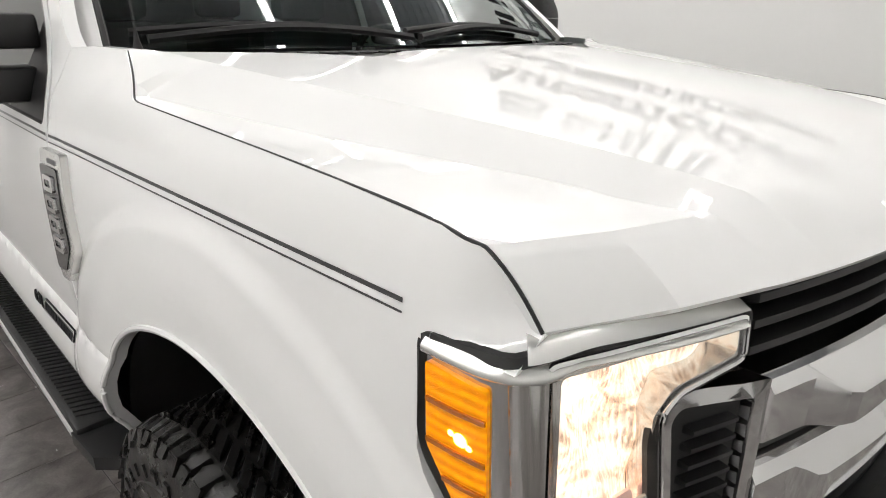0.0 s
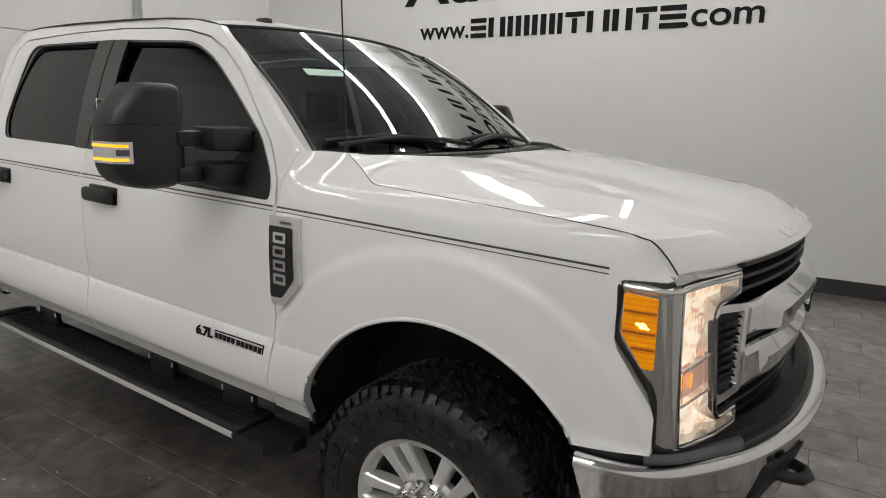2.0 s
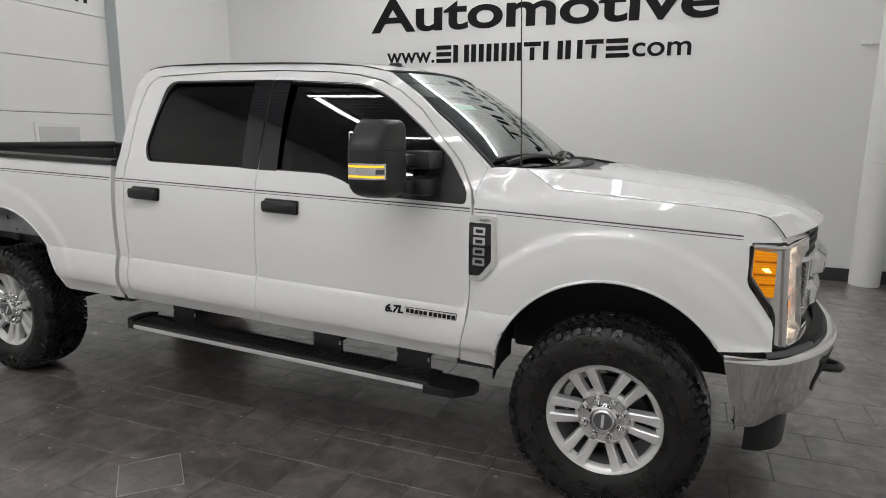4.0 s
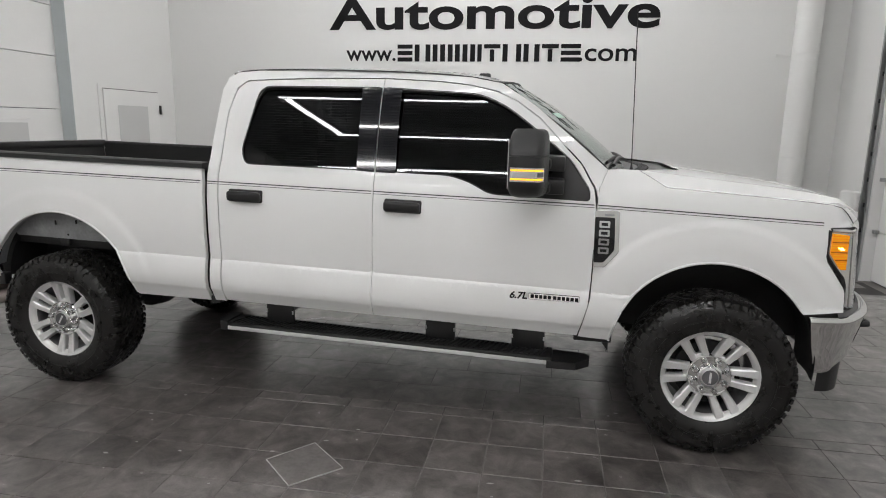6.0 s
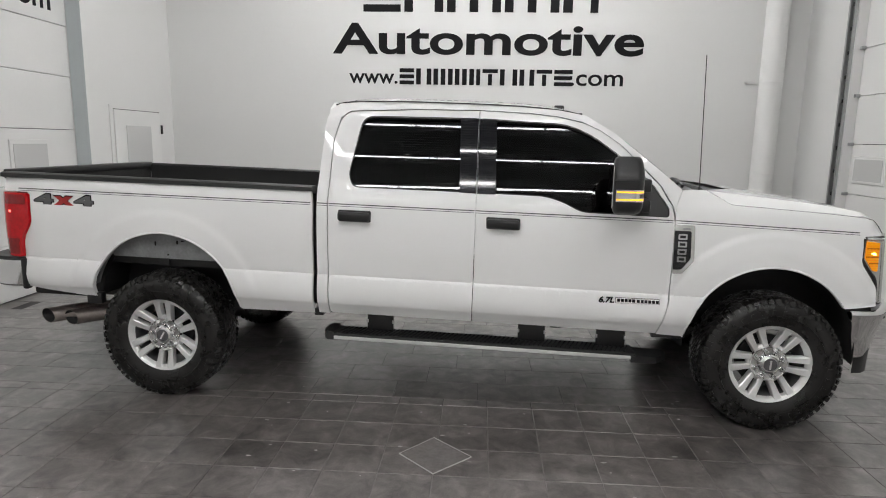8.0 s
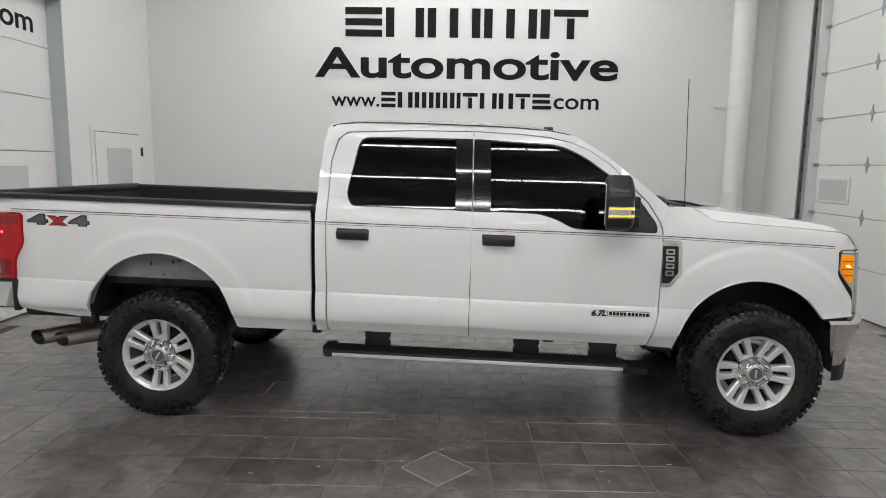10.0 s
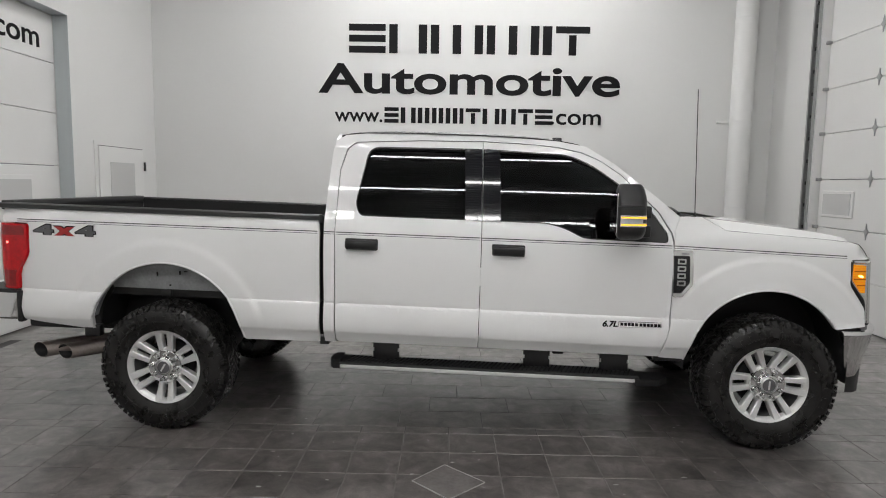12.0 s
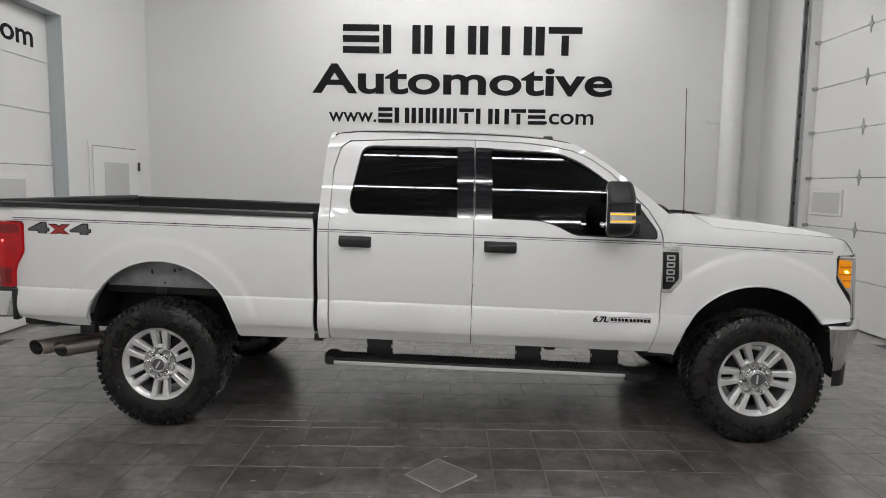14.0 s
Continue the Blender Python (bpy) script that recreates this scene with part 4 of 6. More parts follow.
both("bedside", skin(bed_out, bed_surf, step=0.028, thick=0.03, lines=FOLDS), PAINT)
cap = [B(x, -y, h) for x in (-1.11, 1.085) for y, h in ((0.964, 1.484), (0.960, 1.508), (0.945, 1.516), (0.87, 1.516), (0.855, 1.505), (0.855, 1.46))]
both("bed_rail_cap", (cap, [(i, i + 1, i + 7, i + 6) for i in range(5)] + [(0, 6, 11, 5), (5, 4, 3, 2, 1, 0), (6, 7, 8, 9, 10, 11)]), BLACKTRIM, label="black plastic bed rail cap")
liner_box = [box(-1.08, 1.09, -0.855, -0.84, 0.93, 1.50), box(-1.08, 1.09, 0.84, 0.855, 0.93, 1.50), box(1.06, 1.09, -0.838, 0.838, 0.93, 1.505), box(-1.10, -1.08, -0.838, 0.838, 0.93, 1.50), box(-1.078, 1.058, -0.838, 0.838, 0.90, 0.93),
             box(-0.42, 0.48, -0.838, -0.62, 0.932, 1.16, 0.05), box(-0.42, 0.48, 0.62, 0.838, 0.932, 1.16, 0.05)]
for piece in liner_box:
    part("bed_liner", [(x, y, z - RAKE * x) for x, y, z in piece[0]], piece[1], LINER, truck, "black sprayed bed liner")
gate = joined(box(-1.155, -1.102, -0.86, 0.86, 0.93, 1.47, 0.015), box(-1.165, -1.10, -0.86, 0.86, 1.472, 1.515, 0.012))
part("tailgate", [(x, y, z - RAKE * x) for x, y, z in gate[0]], gate[1], PAINT, truck)
part("tailgate_cap", *moved(box(-1.172, -1.078, -0.862, 0.862, 1.462, 1.528, 0.008), Matrix.Translation((0, 0, RAKE * 1.1))), BLACKTRIM, truck)
lamp_out = [(-1.125, 1.378), (-0.932, 1.376), (-0.912, 1.362), (-0.910, 1.19), (-0.922, 1.155), (-0.968, 1.078), (-0.985, 1.03), (-0.99, 0.93), (-1.125, 0.935)]
for k in (0, 1):
    flip = flipped if k else (lambda m: m)
    tail = part("tail_lamp", *flip(skin(bend(lamp_out, 0.01), lambda x, h, d: B(x, -(side_y(x, h) + 0.008 - d - 0.06 * ease((-1.03 - x) / 0.12) ** 2), h), (), 0.03, 0.05)), REDLENS, truck, "red wrap-round tail lamp")
    lampf = lambda lift: (lambda x, h, d: B(x, -(side_y(x, h) + 0.008 + lift - d - 0.06 * ease((-1.03 - x) / 0.12) ** 2), h))
    part("lamp_band", *flip(skin(bend([(-1.11, 1.365), (-0.945, 1.363), (-0.928, 1.345), (-0.928, 1.30), (-1.11, 1.30)], 0.008), lampf(0.002), (), 0.03, 0.004)), REDDARK, tail, "darker red upper band")
    part("lamp_band", *flip(skin(bend([(-1.11, 1.06), (-0.985, 1.06), (-1.0, 1.03), (-1.003, 0.95), (-1.11, 0.95)], 0.008), lampf(0.002), (), 0.03, 0.004)), REDDARK, tail, "darker red lower band")
    part("tail_lamp_bulb", *flip(moved(box(-0.008, 0.008, -0.004, 0.004, -0.008, 0.008, 0.003), Matrix.Translation(B(-1.045, -(side_y(-1.045, 1.25) + 0.006), 1.25)))), REDGLOW, tail)

# rear bumper, hitch, exhaust
rb = [(-0.985, -0.955), (-1.10, -0.972), (-1.20, -0.95), (-1.285, -0.86), (-1.315, -0.5), (-1.32, 0.0)]
rear_path = rb + [(x, -y) for x, y in reversed(rb[:-1])]
prof = [(-0.06, 0.905), (0.0, 0.905), (0.012, 0.89), (0.012, 0.73), (0.0, 0.715), (-0.06, 0.70)]


def along(path, profile):
    """Sweep an (outward, h) profile along a plan path, smoothed."""
    fine = []
    p = [Vector(q) for q in path]
    for i in range(len(p) - 1):
        a, b, c, d = p[max(i - 1, 0)], p[i], p[i + 1], p[min(i + 2, len(p) - 1)]
        for k in range(6):
            t = k / 6
            fine.append(0.5 * ((2 * b) + (c - a) * t + (2 * a - 5 * b + 4 * c - d) * t * t + (3 * b - a - 3 * c + d) * t ** 3))
    fine.append(p[-1])
    verts, faces, n = [], [], len(profile)
    for i, q in enumerate(fine):
        d = (fine[min(i + 1, len(fine) - 1)] - fine[max(i - 1, 0)]).normalized()
        out = Vector((d.y, -d.x))
        if out.dot(q - Vector((2.0, 0))) < 0:
            out = -out
        for o, h in profile:
            hh = h(q) if callable(h) else h
            verts.append(B(q.x + out.x * o, q.y + out.y * o, hh))
    for i in range(len(fine) - 1):
        for k in range(n - 1):
            faces.append((i * n + k, i * n + k + 1, (i + 1) * n + k + 1, (i + 1) * n + k))
    return verts, faces


bumper_r = part("rear_bumper", *along(rear_path, prof), CHROME, truck, "chrome rear step bumper")
part("step_pad", *along(rear_path, [(-0.13, 0.907), (-0.02, 0.925), (0.004, 0.925), (0.008, 0.906)]), BLACKTRIM, bumper_r, "black step pad")
both("bumper_end", moved(box(-0.02, 0.02, -0.05, 0.0, 0.70, 0.92, 0.01), Matrix.Translation((-0.992, -0.93, 0.02))), BLACKTRIM)
tow = box(-1.28, -1.10, -0.09, 0.09, 0.56, 0.68, 0.01)
part("tow_receiver", *tow, DARKMETAL, truck)
def tail_pipe(c, r, inset):
    """A pipe that bends outward and ends in a slanted cut."""
    d, n, count = Vector((-0.80, -0.60, -0.06)).normalized(), Vector((-0.30, -0.94, -0.10)).normalized(), 28
    side, up = d.cross(Vector((0, 0, 1))).normalized(), None
    up = side.cross(d)
    verts, faces = [], []
    for i, (back, dx, dz, rr) in enumerate(((0.0, 0, 0, r), (0.10, 0, 0, r), (0.22, 0.03, 0.004, r), (0.34, 0.10, 0.012, r - 0.003), (0.45, 0.30, 0.03, r - 0.006))):
        for k in range(count):
            a = 2 * math.pi * k / count
            q = side * (rr * math.cos(a)) + up * (rr * math.sin(a))
            along_d = -n.dot(q) / n.dot(d) - inset if i == 0 else -back
            verts.append(c + q + d * along_d + Vector((dx, 0, dz)))
    for i in range(4):
        faces += [(i * count + k, i * count + (k + 1) % count, (i + 1) * count + (k + 1) % count, (i + 1) * count + k) for k in range(count)]
    return verts, faces


for cx, cz in ((-1.035, 0.458), (-0.852, 0.450)):
    c = Vector((cx, -0.735, cz))
    tip = tail_pipe(c, 0.058, 0.0)
    pipe_ob = part("exhaust_tip", *tip, EXHAUST, truck, "heat-stained twin exhaust tip")
    bore = tail_pipe(c, 0.0545, 0.001)
    part("exhaust_bore", bore[0], [tuple(reversed(f)) for f in bore[1]] + [tuple(range(28, 56))], DARKMETAL, pipe_ob)
    lipm = [bore[0][k] for k in range(28)] + [tip[0][k] for k in range(28)]
    part("tip_lip", lipm, [(k, (k + 1) % 28, 28 + (k + 1) % 28, 28 + k) for k in range(28)], EXHAUST, pipe_ob)

# front end: headlamps laid along the corner
LAMP = [(4.560, -0.905), (4.600, -0.9035), (4.66, -0.899), (4.715, -0.882), (4.752, -0.835), (4.79, -0.75), (4.822, -0.66), (4.850, -0.56), (4.87, -0.46)]
steps = [0.0]
for a, b in zip(LAMP, LAMP[1:]):
    steps.append(steps[-1] + math.hypot(b[0] - a[0], b[1] - a[1]))
S0 = steps[1]
lamp_x = curve([(s - S0, p[0]) for s, p in zip(steps, LAMP)])
lamp_y = curve([(s - S0, p[1]) for s, p in zip(steps, LAMP)])


def on_lamp(lift):
    def f(s, h, d):
        dx, dy = lamp_x(s + 0.004) - lamp_x(s - 0.004), lamp_y(s + 0.004) - lamp_y(s - 0.004)
        n = math.hypot(dx, dy) or 1
        nx, ny = dy / n, -dx / n
        slope = -0.03 * ease(s / 0.2) * (h - 0.95) / 0.4
        return B(lamp_x(s) + nx * (lift - d) + slope, lamp_y(s) + ny * (lift - d), h)
    return f


lamp_c = bend([(-0.020, 1.352), (-0.026, 1.232), (-0.016, 1.205), (0.074, 1.098), (0.086, 1.062), (0.088, 0.942), (0.16, 0.937), (0.30, 0.942), (0.404, 0.950), (0.408, 0.999), (0.318, 0.984), (0.300, 1.006),
               (0.286, 1.240), (0.296, 1.275), (0.316, 1.292), (0.414, 1.310), (0.418, 1.368), (0.22, 1.368), (0.10, 1.357)], 0.012)
lens_mid = bend([(0.168, 1.132), (0.279, 1.162), (0.286, 1.075), (0.166, 1.048)], 0.01)
amber = bend([(-0.010, 1.332), (0.080, 1.326), (0.079, 1.146), (0.048, 1.146), (-0.010, 1.226)], 0.006)
# reflector light, glints and dark areas are painted as patterned emission, without a bulb
REFLECT = glowing("lit_reflector", (1.0, 0.74, 0.55), 1.0)
tree = REFLECT.node_tree
bs = tree.nodes["Principled BSDF"]
bs.inputs["Metallic"].default_value = 0.85
co = tree.nodes.new("ShaderNodeTexCoord")
bs.inputs["Roughness"].default_value = 0.22


def flutes(tree, co):
    """Pressed flutes and facets of a lamp reflector: a height between 0 and 1."""
    mapping = tree.nodes.new("ShaderNodeMapping")
    mapping.inputs["Scale"].default_value = (1.1, 1.1, 0.85)
    tree.links.new(co.outputs["Object"], mapping.inputs[0])
    cells = node(tree, "ShaderNodeTexVoronoi", Scale=62.0)
    cells.feature = "F1"
    tree.links.new(mapping.outputs[0], cells.inputs["Vector"])
    fine = node(tree, "ShaderNodeTexWave", Scale=60.0, Distortion=2.5, Detail=2.0)
    fine.bands_direction = "Y"
    tree.links.new(co.outputs["Object"], fine.inputs["Vector"])
    both_n = node(tree, "ShaderNodeMath")
    both_n.operation = "MULTIPLY_ADD"
    both_n.inputs[1].default_value = 0.55
    tree.links.new(fine.outputs["Fac"], both_n.inputs[0])
    tree.links.new(cells.outputs["Distance"], both_n.inputs[2])
    return both_n.outputs[0]


height = flutes(tree, co)
facet = node(tree, "ShaderNodeTexVoronoi", Scale=230.0)
stretch = tree.nodes.new("ShaderNodeMapping")
stretch.inputs["Scale"].default_value = (1.0, 1.0, 0.45)
tree.links.new(co.outputs["Object"], stretch.inputs[0])
tree.links.new(stretch.outputs[0], facet.inputs["Vector"])
tone = tree.nodes.new("ShaderNodeSeparateColor")
tree.links.new(facet.outputs["Color"], tone.inputs[0])
cloud = node(tree, "ShaderNodeTexNoise", Scale=13.0, Detail=2.5, Roughness=0.55, Distortion=2.2)
tree.links.new(co.outputs["Object"], cloud.inputs["Vector"])
mul = node(tree, "ShaderNodeMath")
mul.operation = "MULTIPLY_ADD"
mul.inputs[1].default_value = 0.16
tree.links.new(tone.outputs[0], mul.inputs[0])
tree.links.new(cloud.outputs["Fac"], mul.inputs[2])
add = node(tree, "ShaderNodeMath")
add.operation = "MULTIPLY_ADD"
add.inputs[1].default_value = 0.14
tree.links.new(height, add.inputs[0])
tree.links.new(mul.outputs[0], add.inputs[2])
ramp = tree.nodes.new("ShaderNodeValToRGB")
e = ramp.color_ramp.elements
e[0].position, e[0].color = 0.42, (0.24, 0.15, 0.095, 1)
e[1].position, e[1].color = 0.78, (1.0, 0.93, 0.78, 1)
e.new(0.54).color = (0.52, 0.36, 0.25, 1)
e.new(0.64).color = (0.80, 0.62, 0.47, 1)
tree.links.new(add.outputs[0], ramp.inputs["Fac"])
tree.links.new(ramp.outputs["Color"], bs.inputs["Emission Color"])
bs.inputs["Emission Strength"].default_value = 1.15
bmp = node(tree, "ShaderNodeBump", Strength=0.9, Distance=0.006)
tree.links.new(height, bmp.inputs["Height"])
tree.links.new(bmp.outputs[0], bs.inputs["Normal"])
# the amber marker: pressed prisms, lit from within round its bulb
tree = AMBER.node_tree
bs = tree.nodes["Principled BSDF"]
co = tree.nodes.new("ShaderNodeTexCoord")
prisms = node(tree, "ShaderNodeTexWave", Scale=24.0, Distortion=1.0, Detail=1.0)
prisms.bands_direction = "Z"
tree.links.new(co.outputs["Object"], prisms.inputs["Vector"])
spots_n = node(tree, "ShaderNodeTexNoise", Scale=62.0, Detail=4.0, Distortion=0.8)
tree.links.new(co.outputs["Object"], spots_n.inputs["Vector"])
mul = node(tree, "ShaderNodeMath")
mul.operation = "MULTIPLY"
tree.links.new(prisms.outputs["Fac"], mul.inputs[0])
tree.links.new(spots_n.outputs["Fac"], mul.inputs[1])
rng = node(tree, "ShaderNodeMapRange")
rng.inputs["From Min"].default_value, rng.inputs["From Max"].default_value = 0.05, 0.60
rng.inputs["To Min"].default_value, rng.inputs["To Max"].default_value = 0.20, 0.66
tree.links.new(mul.outputs[0], rng.inputs["Value"])
tree.links.new(rng.outputs[0], bs.inputs["Emission Strength"])
# this reflector has its own emission for the light it would throw back
SIGREF = glowing("signal_reflector", (1.0, 0.66, 0.56), 0.42)
SIGREF.node_tree.nodes["Principled BSDF"].inputs["Metallic"].default_value = 0.6
PINK = clear("signal_lens", (1.0, 0.92, 0.88), 0.06)
well = bend([(0.166, 1.340), (0.25, 1.347), (0.404, 1.355), (0.403, 1.320), (0.308, 1.301), (0.280, 1.27), (0.292, 1.000), (0.312, 0.974), (0.396, 0.987), (0.393, 0.961), (0.30, 0.953), (0.152, 0.949)], 0.009)
LAMPCHROME = material("lamp_chrome", (0.60, 0.59, 0.575), 0.13, 1.0, vary=0.05, size=25)
cover = bend([(0.150, 1.356), (0.25, 1.362), (0.414, 1.365), (0.413, 1.312), (0.315, 1.294), (0.290, 1.27), (0.303, 1.005), (0.318, 0.986), (0.405, 0.997), (0.402, 0.952), (0.30, 0.944), (0.140, 0.940)], 0.012)
for k in (0, 1):
    flip = flipped if k else (lambda m: m)
    lamp = part("headlamp", *flip(skin(lamp_c, on_lamp(0.0), (well,), 0.02, 0.045)), LAMPCHROME, truck, "lit chrome and clear headlamp with amber side lens")
    border = [p for p in lamp_c]
    part("lamp_gasket", *flip(tube([on_lamp(-0.006)(s, h, 0) for s, h in border + border[:1]], 0.0105, 6, ends=False)), SEAL, lamp)
    top_roll = sheet(30, 9, lambda u, v: on_lamp(0.013 * math.sin(math.pi * v) - 0.003)(-0.014 + 0.424 * u, 1.333 + (0.027 - 0.012 * ease((u - 0.38) / 0.1)) * v + 0.015 * ease((u - 0.38) / 0.1), 0))
    part("lamp_roll", *flip((top_roll[0], [tuple(reversed(f)) for f in top_roll[1]])), SILVERGREY, lamp, "rounded silver top edge")
    shelf = sheet(26, 5, lambda u, v: on_lamp(0.008 - 0.050 * v)(0.128 + 0.284 * u, 1.364 + 0.010 * ease(u / 0.3) + 0.016 * math.sin(v * 1.57), 0))
    part("lamp_top", *flip(shelf), SILVERGREY, lamp, "silver top of the lamp housing")
    fin = sheet(9, 24, lambda u, v: on_lamp(0.011 * math.sin(math.pi * u) - 0.002)(0.098 + 0.014 * v + (0.062 - 0.012 * v) * u, 1.344 - 0.398 * v, 0))
    part("lamp_roll", *flip((fin[0], [tuple(reversed(f)) for f in fin[1]])), LAMPCHROME, lamp, "chrome fin beside the lens")
    part("lamp_rim", *flip(tube([on_lamp(0.002)(s, h, 0) for s, h in cover + cover[:1]], 0.0045, 6, ends=False)), CHROME, lamp)
    part("lamp_reflector", *flip(skin(well, lambda q, h, d: on_lamp(-0.036 - 0.012 * math.sin((q - 0.15) * 55.0) * math.sin(h * 34.0))(q, h, d), (), 0.012, 0.004)), REFLECT, lamp, "glowing faceted reflector")
    for left_h, right_h in ((1.136, 1.166), (1.044, 1.071)):
        part("reflector_ledge", *flip(tube([on_lamp(-0.006)(0.168, left_h, 0), on_lamp(-0.006)(0.284, right_h, 0)], 0.004, 6)), SILVERGREY, lamp, "bright ledge round the turn signal")
    part("lamp_lens", *flip(skin(cover, on_lamp(0.006), (), 0.025, 0.002, solid=True)), LENSGLASS, lamp, "clear plastic lens")
    part("signal_reflector", *flip(skin(lens_mid, on_lamp(-0.026), (), 0.03, 0.004)), SIGREF, lamp)
    part("signal_lens", *flip(skin(lens_mid, on_lamp(-0.002), (), 0.03, 0.002, solid=True)), PINK, lamp, "pale pink turn signal lens")
    for s in (0.186, 0.222):
        part("signal_bulb", *flip(moved(box(-0.003, 0.003, -0.003, 0.003, -0.020, 0.020, 0.002), Matrix.Translation(on_lamp(-0.020)(s, 1.10, 0)))), AMBERSIGNAL, lamp)
    side = part("amber_lens", *flip(skin(amber, on_lamp(0.006), (), 0.02, 0.02)), AMBER, lamp, "amber side marker lens")
    for h in (1.284, 1.232, 1.192):
        left = -0.008 if h > 1.225 else -0.008 + (1.226 - h) * 0.72
        part("lens_rib", *flip(skin([(left, h), (0.078, h + 0.002), (0.078, h + 0.008), (left, h + 0.006)], on_lamp(0.009), (), 0.03, 0.005)), AMBERDARK, side)
    glow = lathe([(0.0, -0.005), (0.006, -0.004), (0.010, 0.0), (0.006, 0.004), (0.0, 0.005)], 14)
    for ds, dh, w in ((0.0, 0.0, 0.85), (-0.014, 0.003, 0.4), (0.013, -0.005, 0.4)):
        part("marker_bulb", *flip(moved(glow, Matrix.Translation(on_lamp(0.006)(0.042 + ds, 1.255 + dh, 0)) @ Matrix.Diagonal((w * 1.2, w, w, 1)))), AMBERGLOW, side)

# grille between the lamps
def grille_x(y):
    return 4.925 - 0.105 * (abs(y) / 0.62) ** 2


grille = part("grille", *sheet(40, 12, lambda u, v: B(grille_x(-0.74 + 1.48 * u) - 0.11, -0.74 + 1.48 * u, 0.92 + 0.49 * v)), SEAL, truck, "black grille with chrome bars")


def bar(y0, y1, h0, h1, out, deep, n=24, tilt=0.0):
    """A horizontal bar following the grille's curve; h0 and h1 may vary with y."""
    verts, faces = [], []
    for i in range(n + 1):
        y = y0 + (y1 - y0) * i / n
        a = h0(y) if callable(h0) else h0
        b = h1(y) if callable(h1) else h1
        x = grille_x(y)
        m = (a + b) / 2
        verts += [B(x + out - deep, y, a), B(x + out - 0.012, y, a), B(x + out + tilt, y, a + (m - a) * 0.4), B(x + out - tilt, y, b - (b - m) * 0.4), B(x + out - 0.014, y, b), B(x + out - deep, y, b)]
    for i in range(n):
        faces += [(i * 6 + k, (i + 1) * 6 + k, (i + 1) * 6 + (k + 1) % 6, i * 6 + (k + 1) % 6) for k in range(6)]
    faces += [tuple(reversed(range(6))), tuple(range(n * 6, n * 6 + 6))]
    return verts, [tuple(reversed(f)) for f in faces]


for h in (1.385, 1.352, 1.318):
    part("grille_slat", *bar(-0.60, 0.60, lambda y: h - 0.012 + 0.012 * (1 - abs(y) / 0.6), lambda y: h + 0.006 + 0.012 * (1 - abs(y) / 0.6), -0.015, 0.08), BLACKTRIM, grille)
for h in (1.05, 1.015, 0.98, 0.945):
    part("grille_slat", *bar(-0.60, 0.60, h - 0.012, h + 0.006, -0.02, 0.07), BLACKTRIM, grille)
# black filler put in the slot between the chrome bars for its shade
part("grille_slat", *bar(-0.565, 0.565, 1.150, 1.200, -0.014, 0.06), SEAL, grille)


def faced_bar(y1, h0, h1, out, deep, n=60):
    """A deep chrome bar across the grille: an upright face under a top facet that leans back; it steps out past its ends."""
    verts, faces = [], []
    for i in range(n + 1):
        y = -y1 + 2 * y1 * i / n
        a, b, x = h0(abs(y)), h1(abs(y)), grille_x(y)
        o1 = 0.004 + out * ease((y1 - 0.07 - abs(y)) / 0.06)
        m = 0.80 - 0.28 * ease((y1 - 0.07 - abs(y)) / 0.06)
        verts += [B(x + o, y, h) for o, h in ((o1 - deep, a), (o1 - 0.010, a), (o1 - 0.002, a + 0.005), (o1, a + m * (b - a)), (o1 - 0.003, a + (m + 0.05) * (b - a)),
                                              (-0.006, b - 0.004), (-0.016, b), (o1 - deep, b))]
    for i in range(n):
        faces += [(i * 8 + (k + 1) % 8, (i + 1) * 8 + (k + 1) % 8, (i + 1) * 8 + k, i * 8 + k) for k in range(8)]
    faces += [tuple(range(8)), tuple(reversed(range(n * 8, n * 8 + 8)))]
    return verts, faces


part("chrome_bar", *faced_bar(0.572, lambda y: 1.212 - 0.030 * ease((y - 0.20) / 0.25), lambda y: 1.296 - 0.020 * (y / 0.57), 0.030, 0.10), CHROME, grille, "upper chrome grille bar", smooth=12)
part("chrome_bar", *faced_bar(0.572, lambda y: 1.082 - 0.050 * (y / 0.57), lambda y: 1.132 + 0.014 * ease((y - 0.20) / 0.25), 0.014, 0.09), CHROME, grille, "lower chrome grille bar", smooth=12)
for s in (-1, 1):
    hoop_out = bend([(0.572, 1.022), (0.694, 1.008), (0.710, 1.024), (0.722, 1.262), (0.703, 1.282), (0.572, 1.278)], [0.004, 0.014, 0.012, 0.016, 0.014, 0.004])
    hoop_in = bend([(0.594, 1.044), (0.682, 1.034), (0.690, 1.046), (0.700, 1.246), (0.688, 1.260), (0.594, 1.257)], [0.006, 0.010, 0.008, 0.012, 0.010, 0.006])
    frame_mesh = skin(hoop_out, lambda y, h, d: B(grille_x(y) - 0.002 - 0.075 * (h - 1.05) * ease((y - 0.58) / 0.1) - d, -y, h), [hoop_in], 0.03, 0.030)
    part("chrome_hoop", *(frame_mesh if s < 0 else flipped(frame_mesh)), CHROME, grille, "chrome side frame of the grille")
    part("vent_panel", *prism([(s * y, h) for y, h in ((0.57, 1.03), (0.69, 1.03), (0.705, 1.27), (0.57, 1.27))], lambda y, h, d: B(grille_x(y) - 0.02 + d, y, h), 0.002, -0.02), SEAL, grille, smooth=0)
    for i in range(8):
        part("vent_slat", *bar(s * 0.612, s * 0.680, 1.058 + 0.024 * i, 1.068 + 0.024 * i, -0.005, 0.03, 3), BLACKTRIM, grille)
badge = [(0.122 * math.cos(a), 0.056 * math.sin(a)) for a in np.linspace(0, 2 * math.pi, 33)[:-1]]
